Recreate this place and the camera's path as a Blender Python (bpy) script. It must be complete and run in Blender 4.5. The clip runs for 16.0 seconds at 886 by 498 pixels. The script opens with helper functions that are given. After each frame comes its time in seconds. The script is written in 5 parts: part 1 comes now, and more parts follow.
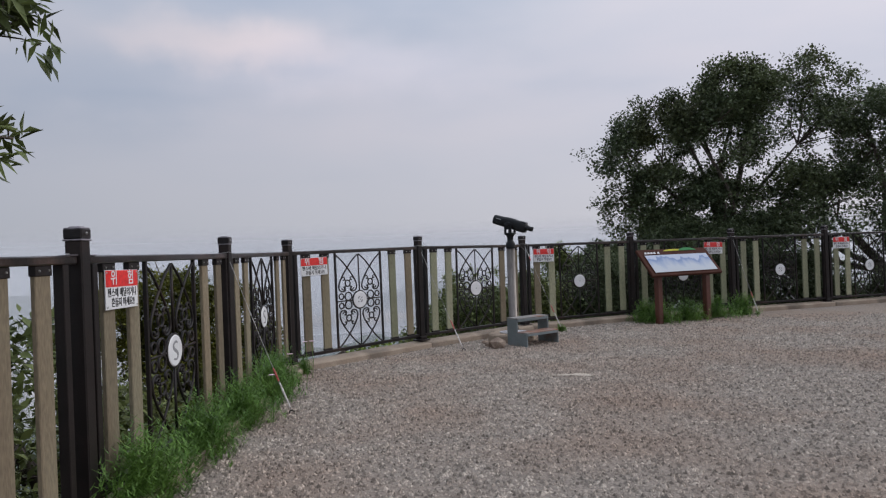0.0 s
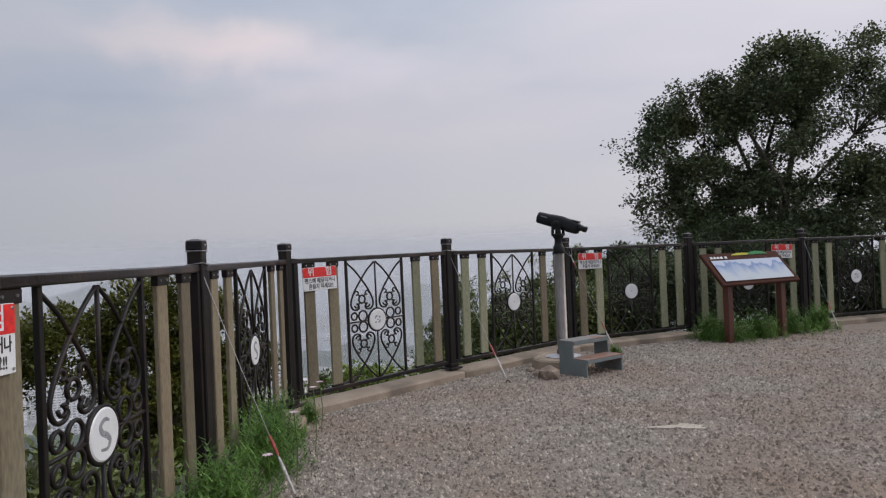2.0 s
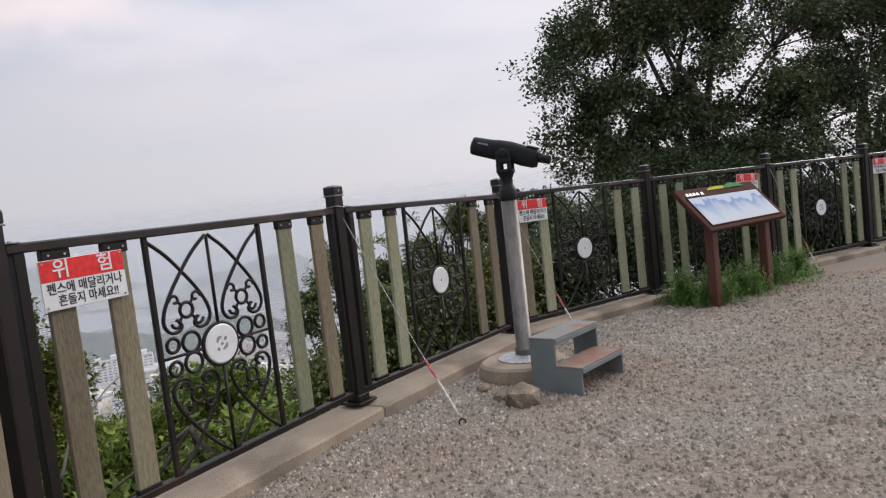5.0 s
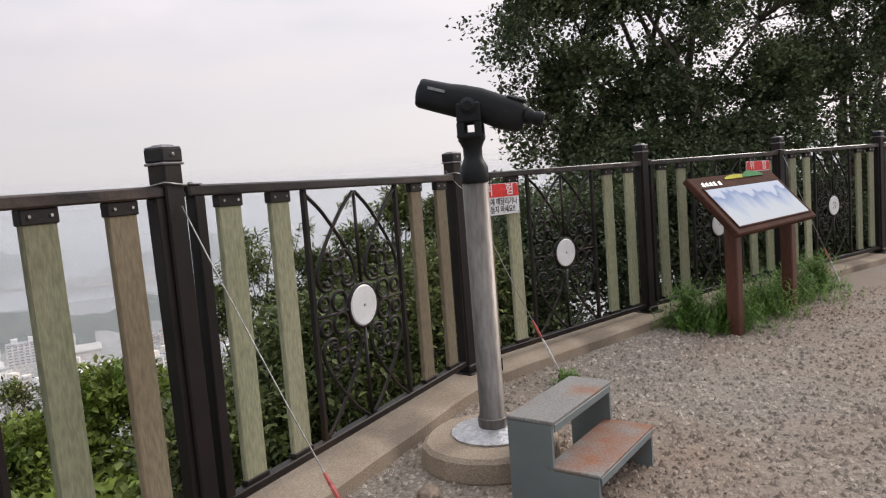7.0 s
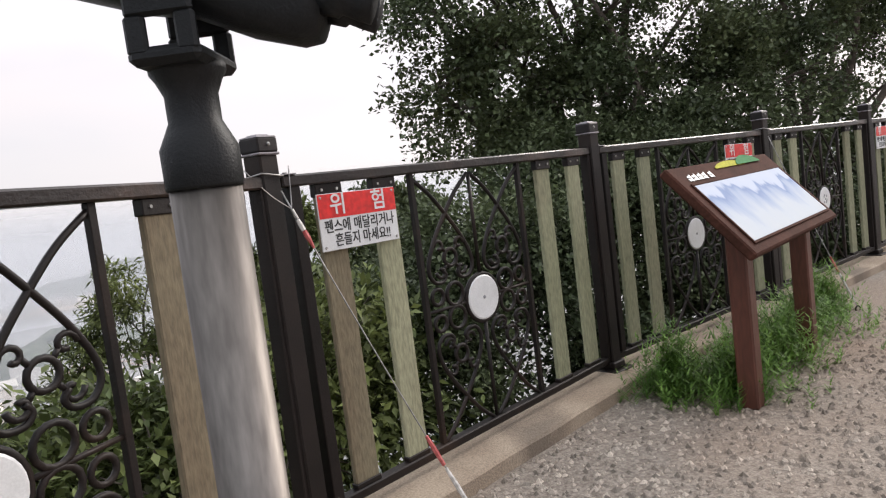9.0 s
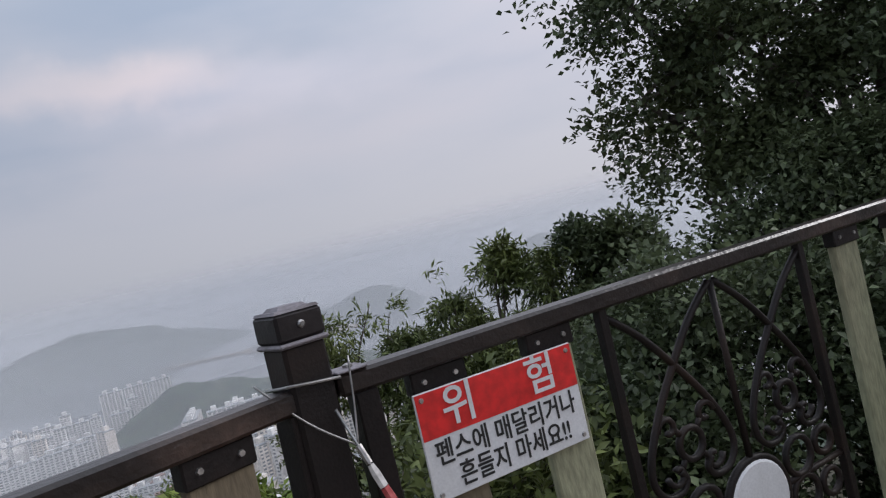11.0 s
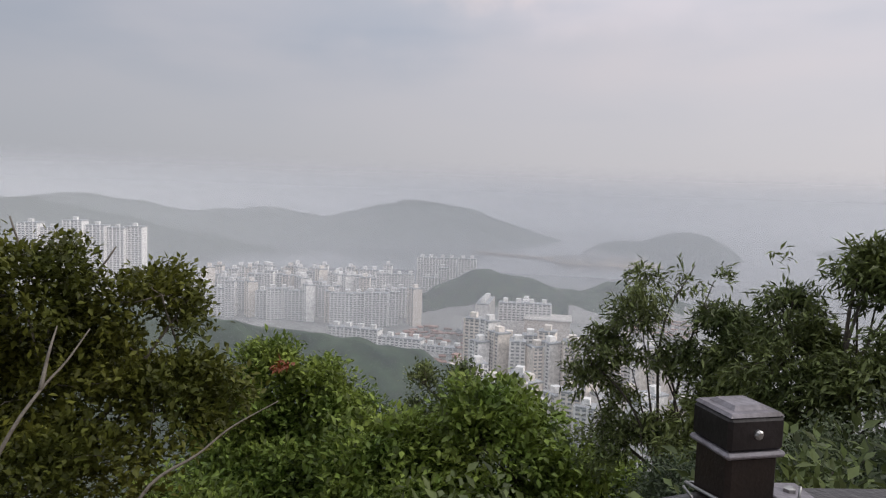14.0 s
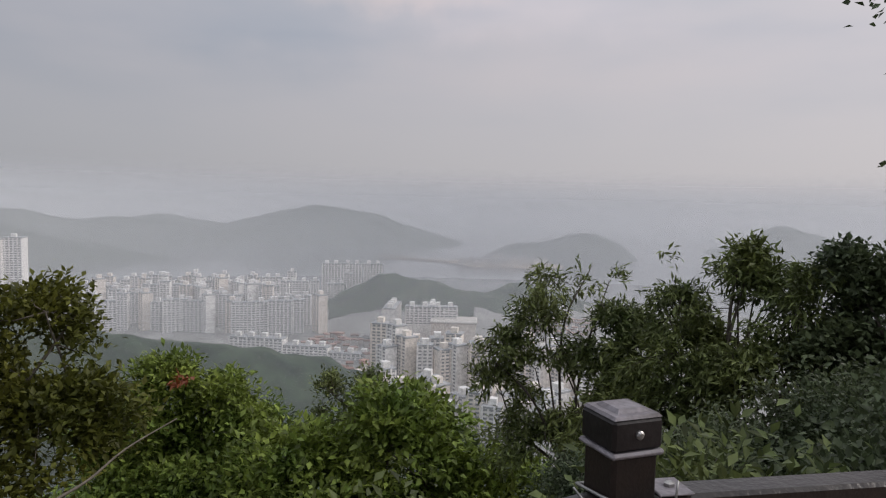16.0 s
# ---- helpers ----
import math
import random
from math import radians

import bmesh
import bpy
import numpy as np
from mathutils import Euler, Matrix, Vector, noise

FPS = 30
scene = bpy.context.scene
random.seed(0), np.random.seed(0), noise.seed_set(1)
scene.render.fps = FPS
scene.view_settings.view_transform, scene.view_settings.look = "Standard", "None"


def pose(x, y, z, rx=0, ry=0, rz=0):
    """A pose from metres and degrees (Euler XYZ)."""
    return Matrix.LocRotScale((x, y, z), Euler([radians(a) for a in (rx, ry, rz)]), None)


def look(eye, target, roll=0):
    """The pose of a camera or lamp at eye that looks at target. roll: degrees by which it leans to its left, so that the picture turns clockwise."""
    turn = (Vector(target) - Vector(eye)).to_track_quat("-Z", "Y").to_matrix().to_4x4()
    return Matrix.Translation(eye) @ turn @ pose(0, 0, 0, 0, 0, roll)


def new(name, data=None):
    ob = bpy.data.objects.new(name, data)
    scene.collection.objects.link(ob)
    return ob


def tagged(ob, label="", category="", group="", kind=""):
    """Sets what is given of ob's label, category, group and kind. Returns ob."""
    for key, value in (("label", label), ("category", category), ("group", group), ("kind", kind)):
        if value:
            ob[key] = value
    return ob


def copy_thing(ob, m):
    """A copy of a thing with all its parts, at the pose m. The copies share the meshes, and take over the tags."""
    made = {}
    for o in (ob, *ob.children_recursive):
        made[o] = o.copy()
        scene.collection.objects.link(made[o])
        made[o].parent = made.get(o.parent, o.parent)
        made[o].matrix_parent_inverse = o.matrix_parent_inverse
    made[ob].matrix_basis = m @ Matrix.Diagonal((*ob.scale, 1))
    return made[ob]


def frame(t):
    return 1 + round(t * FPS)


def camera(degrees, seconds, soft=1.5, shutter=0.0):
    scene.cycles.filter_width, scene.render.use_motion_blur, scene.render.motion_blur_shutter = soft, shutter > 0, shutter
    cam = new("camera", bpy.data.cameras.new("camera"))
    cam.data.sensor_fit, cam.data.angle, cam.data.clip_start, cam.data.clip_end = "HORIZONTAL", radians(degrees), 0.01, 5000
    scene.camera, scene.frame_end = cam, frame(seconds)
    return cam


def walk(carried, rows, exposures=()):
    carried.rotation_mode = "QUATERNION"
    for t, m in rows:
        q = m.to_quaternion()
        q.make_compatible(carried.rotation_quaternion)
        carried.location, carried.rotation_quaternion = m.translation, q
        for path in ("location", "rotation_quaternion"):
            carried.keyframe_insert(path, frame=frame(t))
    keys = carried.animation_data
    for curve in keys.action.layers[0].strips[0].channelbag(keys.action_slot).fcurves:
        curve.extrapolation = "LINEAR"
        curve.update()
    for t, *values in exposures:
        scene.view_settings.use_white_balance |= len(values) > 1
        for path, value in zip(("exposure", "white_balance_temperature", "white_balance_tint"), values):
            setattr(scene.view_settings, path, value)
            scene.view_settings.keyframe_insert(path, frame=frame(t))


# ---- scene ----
cam = camera(65.2, 16.0, soft=1.2)
PATH = [
    (0, (1.490, -1.146, 1.201), (1.153, 0.825, 1.204), -2.2),
    (0.5, (1.338, -0.628, 1.198), (1.131, 1.361, 1.157), -0.5),
    (1, (1.176, -0.215, 1.208), (1.003, 1.777, 1.236), -2.5),
    (1.5, (0.923, 0.158, 1.217), (0.666, 2.141, 1.238), -5.4),
    (2, (0.723, 0.536, 1.253), (0.416, 2.512, 1.262), -2.4),
    (2.5, (0.412, 1.141, 1.267), (0.196, 3.127, 1.369), -5.1),
    (3, (0.299, 1.573, 1.279), (0.284, 3.572, 1.324), -4.1),
    (3.5, (0.258, 1.962, 1.181), (0.215, 3.961, 1.138), -6.4),
    (4, (0.096, 2.442, 1.242), (0.103, 4.439, 1.135), -6.3),
    (4.5, (0.148, 2.830, 1.261), (0.174, 4.826, 1.137), -6.3),
    (5, (0.064, 3.397, 1.220), (0.164, 5.390, 1.087), -6.4),
    (5.2, (0.077, 3.577, 1.215), (0.232, 5.567, 1.098), -6.4),
    (7.5, (0.339, 5.687, 1.185), (0.666, 7.648, 0.968), -4.3),
    (8, (0.512, 6.098, 1.133), (0.958, 8.033, 0.895), -5.6),
    (10.3, (1.257, 8.075, 1.301), (1.557, 10.050, 1.190), -13.0),
    (10.5, (1.272, 8.135, 1.369), (1.407, 10.128, 1.273), -14.5),
    (11, (1.266, 8.275, 1.427), (1.123, 10.269, 1.394), -13.3),
    (11.5, (1.159, 8.449, 1.541), (0.794, 10.415, 1.494), -10.8),
    (12, (1.077, 8.480, 1.601), (0.373, 10.351, 1.533), -3.4),
    (12.5, (1.028, 8.479, 1.631), (0.153, 10.261, 1.390), 1.6),
    (13, (0.993, 8.423, 1.647), (0.013, 10.152, 1.426), 1.7),
    (13.5, (0.978, 8.361, 1.661), (-0.041, 10.066, 1.429), 2.8),
    (14, (1.013, 8.372, 1.659), (0.015, 10.096, 1.493), 1.9),
    (14.5, (1.032, 8.356, 1.698), (0.087, 10.110, 1.531), -1.7),
    (15, (1.042, 8.357, 1.713), (0.203, 10.168, 1.589), 2.4),
    (15.5, (1.060, 8.312, 1.717), (0.275, 10.150, 1.625), 2.0),
    (16, (1.034, 8.359, 1.682), (0.279, 10.205, 1.536), 1.3),
]
walk(cam, [(t, look(eye, target, roll)) for t, eye, target, roll in PATH],
     [(0.0, 0.2, 6100, 10), (1.0, 0.26, 6150, 10), (2.0, 0.2, 6250, 10), (2.5, 0.1, 6300, 10), (3.0, 0.07, 6330, 10), (3.5, 0.2, 6380, 10), (4.2, 0.5, 6350, 10), (5.0, 0.55, 6400, 10), (7.5, 0.82, 6750, 10), (8.2, 1.0, 6750, 10), (10.3, 0.66, 6300, 10), (11.0, 0.18, 6050, 10), (12.0, 0.1, 6100, 10), (13.0, 0.27, 6300, 10), (14.0, 0.3, 6480, 10), (15.0, 0.3, 6520, 10), (16.0, 0.1, 6550, 10)])

# ---- world, sun, exposure ----
world = bpy.data.worlds.new("overcast_sky")
scene.world = world
world.use_nodes = True
SUN_EL, SUN_ROT = radians(28), radians(62)


def build_sky():
    nt = world.node_tree
    n, l = nt.nodes, nt.links
    bg = n["Background"]
    tc = n.new("ShaderNodeTexCoord")
    sep = n.new("ShaderNodeSeparateXYZ")
    l.new(tc.outputs["Generated"], sep.inputs[0])
    ramp = n.new("ShaderNodeValToRGB")
    e = ramp.color_ramp.elements
    e[0].position, e[0].color = 0.0, (0.525, 0.515, 0.535, 1)
    e[1].position, e[1].color = 1.0, (1.22, 1.27, 1.33, 1)
    for p, c in ((0.08, (0.555, 0.545, 0.565, 1)), (0.22, (0.57, 0.57, 0.605, 1)), (0.42, (0.60, 0.625, 0.67, 1))):
        k = e.new(p)
        k.color = c
    l.new(sep.outputs["Z"], ramp.inputs[0])
    # long soft cloud streaks
    mp = n.new("ShaderNodeMapping")
    mp.inputs["Scale"].default_value = (1.6, 1.6, 5.5)
    mp.inputs["Location"].default_value = (0.35, 0.1, 0.2)
    l.new(tc.outputs["Generated"], mp.inputs["Vector"])
    nz = n.new("ShaderNodeTexNoise")
    nz.inputs["Scale"].default_value = 1.5
    nz.inputs["Detail"].default_value = 4
    nz.inputs["Roughness"].default_value = 0.45
    l.new(mp.outputs[0], nz.inputs["Vector"])
    cr = n.new("ShaderNodeValToRGB")
    ce = cr.color_ramp.elements
    ce[0].position, ce[0].color = 0.34, (0.86, 0.895, 0.94, 1)
    ce[1].position, ce[1].color = 0.68, (1.09, 1.04, 1.025, 1)
    m2 = ce.new(0.5)
    m2.color = (1.0, 0.99, 1.0, 1)
    l.new(nz.outputs["Fac"], cr.inputs[0])
    mul = n.new("ShaderNodeMix")
    mul.data_type, mul.blend_type = "RGBA", "MULTIPLY"
    low = n.new("ShaderNodeMapRange")
    low.interpolation_type = "SMOOTHSTEP"
    low.inputs[1].default_value, low.inputs[2].default_value = 0.02, 0.24
    l.new(sep.outputs["Z"], low.inputs[0])
    l.new(low.outputs[0], mul.inputs["Factor"])
    l.new(ramp.outputs[0], mul.inputs["A"])
    l.new(cr.outputs[0], mul.inputs["B"])
    sky = n.new("ShaderNodeTexSky")
    sky.sky_type, sky.sun_disc = "NISHITA", False
    sky.sun_elevation, sky.sun_rotation = SUN_EL, SUN_ROT
    up = n.new("ShaderNodeMath")
    up.operation = "ABSOLUTE"
    l.new(sep.outputs["Z"], up.inputs[0])
    com = n.new("ShaderNodeCombineXYZ")
    l.new(sep.outputs["X"], com.inputs["X"])
    l.new(sep.outputs["Y"], com.inputs["Y"])
    l.new(up.outputs[0], com.inputs["Z"])
    l.new(com.outputs[0], sky.inputs["Vector"])
    bg2 = n.new("ShaderNodeBackground")
    bg2.inputs["Strength"].default_value = 0.05
    l.new(sky.outputs[0], bg2.inputs["Color"])
    bg.inputs["Strength"].default_value = 0.86
    dot = n.new("ShaderNodeVectorMath")
    dot.operation = "DOT_PRODUCT"
    dot.inputs[1].default_value = (0.85, 0.45, 0.25)
    l.new(tc.outputs["Generated"], dot.inputs[0])
    side = n.new("ShaderNodeMapRange")
    side.inputs[1].default_value, side.inputs[2].default_value = -0.7, 0.9
    l.new(dot.outputs["Value"], side.inputs[0])
    tint = n.new("ShaderNodeValToRGB")
    te = tint.color_ramp.elements
    te[0].position, te[0].color = 0.0, (0.67, 0.71, 0.755, 1)
    te[1].position, te[1].color = 1.0, (1.27, 1.225, 1.22, 1)
    l.new(side.outputs[0], tint.inputs[0])
    mul2 = n.new("ShaderNodeMix")
    mul2.data_type, mul2.blend_type = "RGBA", "MULTIPLY"
    mul2.inputs["Factor"].default_value = 1.0
    l.new(mul.outputs["Result"], mul2.inputs["A"])
    l.new(tint.outputs[0], mul2.inputs["B"])
    # one bright warm cloud with a slate-blue underside, low over the bay
    wv = n.new("ShaderNodeTexNoise")
    wv.inputs["Scale"].default_value, wv.inputs["Detail"].default_value = 9.0, 4
    l.new(tc.outputs["Generated"], wv.inputs["Vector"])
    wc = n.new("ShaderNodeVectorMath")
    wc.operation, wc.inputs[1].default_value = "SUBTRACT", (0.5, 0.5, 0.5)
    l.new(wv.outputs["Color"], wc.inputs[0])
    ws = n.new("ShaderNodeVectorMath")
    ws.operation = "SCALE"
    ws.inputs["Scale"].default_value = 0.09
    l.new(wc.outputs[0], ws.inputs[0])
    wp = n.new("ShaderNodeVectorMath")
    wp.operation = "ADD"
    l.new(tc.outputs["Generated"], wp.inputs[0])
    l.new(ws.outputs[0], wp.inputs[1])
    out = mul2.outputs["Result"]
    for az, el, wide, tall, colour in ((116.3, 16.6, 0.12, 0.032, (1.36, 1.20, 1.10, 1)), (107, 15.0, 0.18, 0.04, (1.14, 1.10, 1.09, 1)), (126, 13.0, 0.16, 0.045, (0.86, 0.91, 0.95, 1)), (114, 21.5, 0.22, 0.05, (0.90, 0.94, 0.98, 1))):
        ca, sa, ce_, se = math.cos(radians(az)), math.sin(radians(az)), math.cos(radians(el)), math.sin(radians(el))
        off = n.new("ShaderNodeVectorMath")
        off.operation, off.inputs[1].default_value = "SUBTRACT", (ce_ * ca, ce_ * sa, se)
        l.new(wp.outputs[0], off.inputs[0])
        parts = []
        for axis, size in (((sa, -ca, 0.0), wide), ((-se * ca, -se * sa, ce_), tall), ((ce_ * ca, ce_ * sa, se), 0.25)):
            dt = n.new("ShaderNodeVectorMath")
            dt.operation, dt.inputs[1].default_value = "DOT_PRODUCT", tuple(c / size for c in axis)
            l.new(off.outputs[0], dt.inputs[0])
            parts.append(dt.outputs["Value"])
        cv = n.new("ShaderNodeCombineXYZ")
        for k, sock in enumerate(parts):
            l.new(sock, cv.inputs[k])
        ln = n.new("ShaderNodeVectorMath")
        ln.operation = "LENGTH"
        l.new(cv.outputs[0], ln.inputs[0])
        fa = n.new("ShaderNodeMapRange")
        fa.interpolation_type = "SMOOTHSTEP"
        fa.inputs[1].default_value, fa.inputs[2].default_value = 0.15, 1.6
        fa.inputs[3].default_value, fa.inputs[4].default_value = 1.0, 0.0
        l.new(ln.outputs["Value"], fa.inputs[0])
        mc = n.new("ShaderNodeMix")
        mc.data_type, mc.blend_type = "RGBA", "MULTIPLY"
        l.new(fa.outputs[0], mc.inputs["Factor"])
        l.new(out, mc.inputs["A"])
        mc.inputs["B"].default_value = colour
        out = mc.outputs["Result"]
    l.new(out, bg.inputs["Color"])
    mix = n.new("ShaderNodeMixShader")
    mix.inputs[0].default_value = 0.06
    l.new(bg.outputs[0], mix.inputs[1])
    l.new(bg2.outputs[0], mix.inputs[2])
    l.new(mix.outputs[0], n["World Output"].inputs["Surface"])


build_sky()
sun_data = bpy.data.lights.new("sun", "SUN")
sun_data.energy, sun_data.angle, sun_data.color = 1.0, radians(20), (1.0, 0.94, 0.88)
sun = new("sun", sun_data)
sun.matrix_world = look((30 * math.sin(SUN_ROT), 30 * math.cos(SUN_ROT), 30 * math.tan(SUN_EL)), (0, 0, 0))

# ---- materials ----
MATS = {}


def mat(name, c1, c2, scale=8.0, rough=0.7, metal=0.0, bump=0.2, grain=60.0, island=0.0, objrand=0.0, c3=None, stretch=(1, 1, 1), trans=0.0, spec=0.5, coord="Object", c3at=(0.56, 0.7), c3scale=0.0, speck=1.0):
    """Two colours at a large scale, a third as stains, fine grain as value and relief."""
    if name in MATS:
        return MATS[name]
    m = bpy.data.materials.new(name)
    m.use_nodes = True
    nt = m.node_tree
    n, l = nt.nodes, nt.links
    b = n["Principled BSDF"]
    tc = n.new("ShaderNodeTexCoord")
    mp = n.new("ShaderNodeMapping")
    mp.inputs["Scale"].default_value = stretch
    l.new(tc.outputs[coord], mp.inputs["Vector"])
    big = n.new("ShaderNodeTexNoise")
    big.inputs["Scale"].default_value, big.inputs["Detail"].default_value = scale, 5
    l.new(mp.outputs[0], big.inputs["Vector"])
    fine = n.new("ShaderNodeTexNoise")
    fine.inputs["Scale"].default_value, fine.inputs["Detail"].default_value = grain, 3
    l.new(mp.outputs[0], fine.inputs["Vector"])
    r = n.new("ShaderNodeValToRGB")
    r.color_ramp.elements[0].position, r.color_ramp.elements[1].position = 0.35, 0.65
    r.color_ramp.elements[0].color, r.color_ramp.elements[1].color = (*c1, 1), (*c2, 1)
    l.new(big.outputs["Fac"], r.inputs[0])
    col = r.outputs[0]

    def mixed(kind, fac, a, bcol):
        x = n.new("ShaderNodeMix")
        x.data_type, x.blend_type = "RGBA", kind
        if isinstance(fac, float):
            x.inputs["Factor"].default_value = fac
        else:
            l.new(fac, x.inputs["Factor"])
        l.new(a, x.inputs["A"])
        if isinstance(bcol, tuple):
            x.inputs["B"].default_value = bcol
        else:
            l.new(bcol, x.inputs["B"])
        return x.outputs["Result"]

    if c3:
        st = n.new("ShaderNodeTexNoise")
        st.inputs["Scale"].default_value, st.inputs["Detail"].default_value = c3scale or scale * 0.45, 6
        l.new(mp.outputs[0], st.inputs["Vector"])
        sr = n.new("ShaderNodeMapRange")
        sr.inputs[1].default_value, sr.inputs[2].default_value = c3at
        l.new(st.outputs["Fac"], sr.inputs[0])
        col = mixed("MIX", sr.outputs[0], col, (*c3, 1))
    gr = n.new("ShaderNodeMapRange")
    gr.inputs[1].default_value, gr.inputs[2].default_value = 0.3, 0.7
    gr.inputs[3].default_value, gr.inputs[4].default_value = 1 - 0.25 * speck, 1 + 0.2 * speck
    l.new(fine.outputs["Fac"], gr.inputs[0])
    g2 = n.new("ShaderNodeCombineColor")
    for k in range(3):
        l.new(gr.outputs[0], g2.inputs[k])
    col = mixed("MULTIPLY", 1.0, col, g2.outputs[0])
    for amount, node, sock in ((island, "ShaderNodeNewGeometry", "Random Per Island"), (objrand, "ShaderNodeObjectInfo", "Random")):
        if amount:
            g = n.new(node)
            mr = n.new("ShaderNodeMapRange")
            mr.inputs[3].default_value, mr.inputs[4].default_value = 1 - amount, 1 + amount
            l.new(g.outputs[sock], mr.inputs[0])
            cc = n.new("ShaderNodeCombineColor")
            for k in range(3):
                l.new(mr.outputs[0], cc.inputs[k])
            col = mixed("MULTIPLY", 1.0, col, cc.outputs[0])
    l.new(col, b.inputs["Base Color"])
    b.inputs["Roughness"].default_value, b.inputs["Metallic"].default_value = rough, metal
    b.inputs["Specular IOR Level"].default_value = spec
    if bump:
        bp = n.new("ShaderNodeBump")
        bp.inputs["Strength"].default_value, bp.inputs["Distance"].default_value = bump, 0.01
        l.new(fine.outputs["Fac"], bp.inputs["Height"])
        l.new(bp.outputs[0], b.inputs["Normal"])
    if trans:
        t = n.new("ShaderNodeBsdfTranslucent")
        l.new(col, t.inputs["Color"])
        mx = n.new("ShaderNodeMixShader")
        mx.inputs[0].default_value = trans
        l.new(b.outputs[0], mx.inputs[1])
        l.new(t.outputs[0], mx.inputs[2])
        l.new(mx.outputs[0], n["Material Output"].inputs["Surface"])
    MATS[name] = m
    return m


IRON = mat("dark_brown_painted_steel", (0.009, 0.0065, 0.006), (0.016, 0.011, 0.010), 6, 0.5, 0.0, 0.12, 150, c3=(0.028, 0.016, 0.011), spec=0.28)
IRONCAP = mat("dark_cap_plastic", (0.011, 0.008, 0.008), (0.022, 0.017, 0.017), 9, 0.45, 0, 0.1, 120, c3=(0.05, 0.04, 0.04), spec=0.3)
CAPTOP = mat("grey_cap_top", (0.16, 0.14, 0.15), (0.24, 0.22, 0.24), 14, 0.5, 0, 0.15, 120, c3=(0.06, 0.045, 0.045))
GALV = mat("worn_steel_bolt", (0.35, 0.34, 0.33), (0.6, 0.58, 0.56), 30, 0.35, 0.9, 0.05)
SLAT = mat("weathered_slat_board", (0.155, 0.118, 0.074), (0.20, 0.172, 0.11), 3.2, 0.8, 0, 0.35, 90, objrand=0.25, c3=(0.115, 0.074, 0.042), stretch=(1, 1, 0.25))
SLATG = mat("algae_green_slat_board", (0.215, 0.222, 0.135), (0.285, 0.278, 0.18), 3.5, 0.8, 0, 0.35, 90, objrand=0.18, c3=(0.17, 0.145, 0.09), stretch=(1, 1, 0.25))
WHITE = mat("white_enamel", (0.68, 0.68, 0.68), (0.76, 0.76, 0.77), 10, 0.35, 0, 0.02, 200, speck=0.3)
EMBLEM = mat("grey_emblem_print", (0.22, 0.22, 0.23), (0.34, 0.34, 0.35), 20, 0.5, 0, 0)
REDP = mat("red_sign_print", (0.66, 0.022, 0.02), (0.72, 0.03, 0.028), 6, 0.4, 0, 0, 40)
BLACKP = mat("black_sign_print", (0.015, 0.015, 0.015), (0.02, 0.02, 0.02), 6, 0.5, 0, 0)
CONC = mat("weathered_concrete", (0.30, 0.232, 0.172), (0.385, 0.308, 0.232), 3, 0.9, 0, 0.5, 120, c3=(0.19, 0.15, 0.115))
BINOC = mat("black_crinkle_metal", (0.007, 0.008, 0.009), (0.011, 0.012, 0.014), 12, 0.5, 0, 0.15, 220, spec=0.3)
RAIL = mat("wet_brown_rail_paint", (0.012, 0.008, 0.007), (0.022, 0.015, 0.013), 7, 0.3, 0.0, 0.2, 90, c3=(0.07, 0.045, 0.035), spec=0.5)
BINOG = mat("charcoal_grip_plate", (0.03, 0.032, 0.037), (0.045, 0.047, 0.052), 12, 0.35, 0, 0.1, 220)
STEEL = mat("brushed_stainless_tube", (0.155, 0.14, 0.13), (0.2, 0.182, 0.168), 1.6, 0.5, 1.0, 0.0, 60, c3=(0.16, 0.135, 0.12), stretch=(1, 1, 0.2))
FOIL = mat("crumpled_flashing_foil", (0.6, 0.6, 0.63), (0.75, 0.75, 0.78), 20, 0.35, 0.6, 0.8, 45)
GREYP = mat("blue_grey_painted_plate", (0.145, 0.175, 0.18), (0.19, 0.215, 0.22), 5, 0.5, 0.0, 0.04, 400, c3=(0.17, 0.10, 0.065), c3at=(0.62, 0.74))
TREAD = mat("worn_rusty_tread_plate", (0.20, 0.195, 0.185), (0.25, 0.235, 0.22), 5, 0.7, 0.0, 0.3, 100, c3=(0.25, 0.10, 0.05), c3at=(0.52, 0.66))
ROCK = mat("brown_broken_stone", (0.17, 0.12, 0.09), (0.30, 0.235, 0.18), 12, 0.9, 0, 0.6, 60)
BROWN = mat("red_brown_stained_timber", (0.085, 0.028, 0.018), (0.13, 0.045, 0.03), 4, 0.45, 0, 0.2, 70, stretch=(1, 1, 0.2))
BOARDF = mat("dull_dark_brown_board", (0.055, 0.024, 0.017), (0.085, 0.036, 0.026), 4, 0.85, 0, 0.15, 70, spec=0.1)
BARK = mat("grey_brown_bark", (0.07, 0.055, 0.045), (0.13, 0.105, 0.085), 6, 0.9, 0, 0.6, 40)
BARKPALE = mat("pale_grey_bark", (0.12, 0.1, 0.08), (0.19, 0.165, 0.135), 6, 0.9, 0, 0.5, 40)
CABLE = mat("steel_cable", (0.30, 0.29, 0.28), (0.42, 0.41, 0.40), 40, 0.4, 0.8, 0.1)
TAPEW = mat("white_tape", (0.6, 0.57, 0.54), (0.7, 0.66, 0.63), 30, 0.6, 0, 0.1)
TAPER = mat("faded_red_tape", (0.42, 0.06, 0.06), (0.55, 0.16, 0.15), 30, 0.6, 0, 0.1)
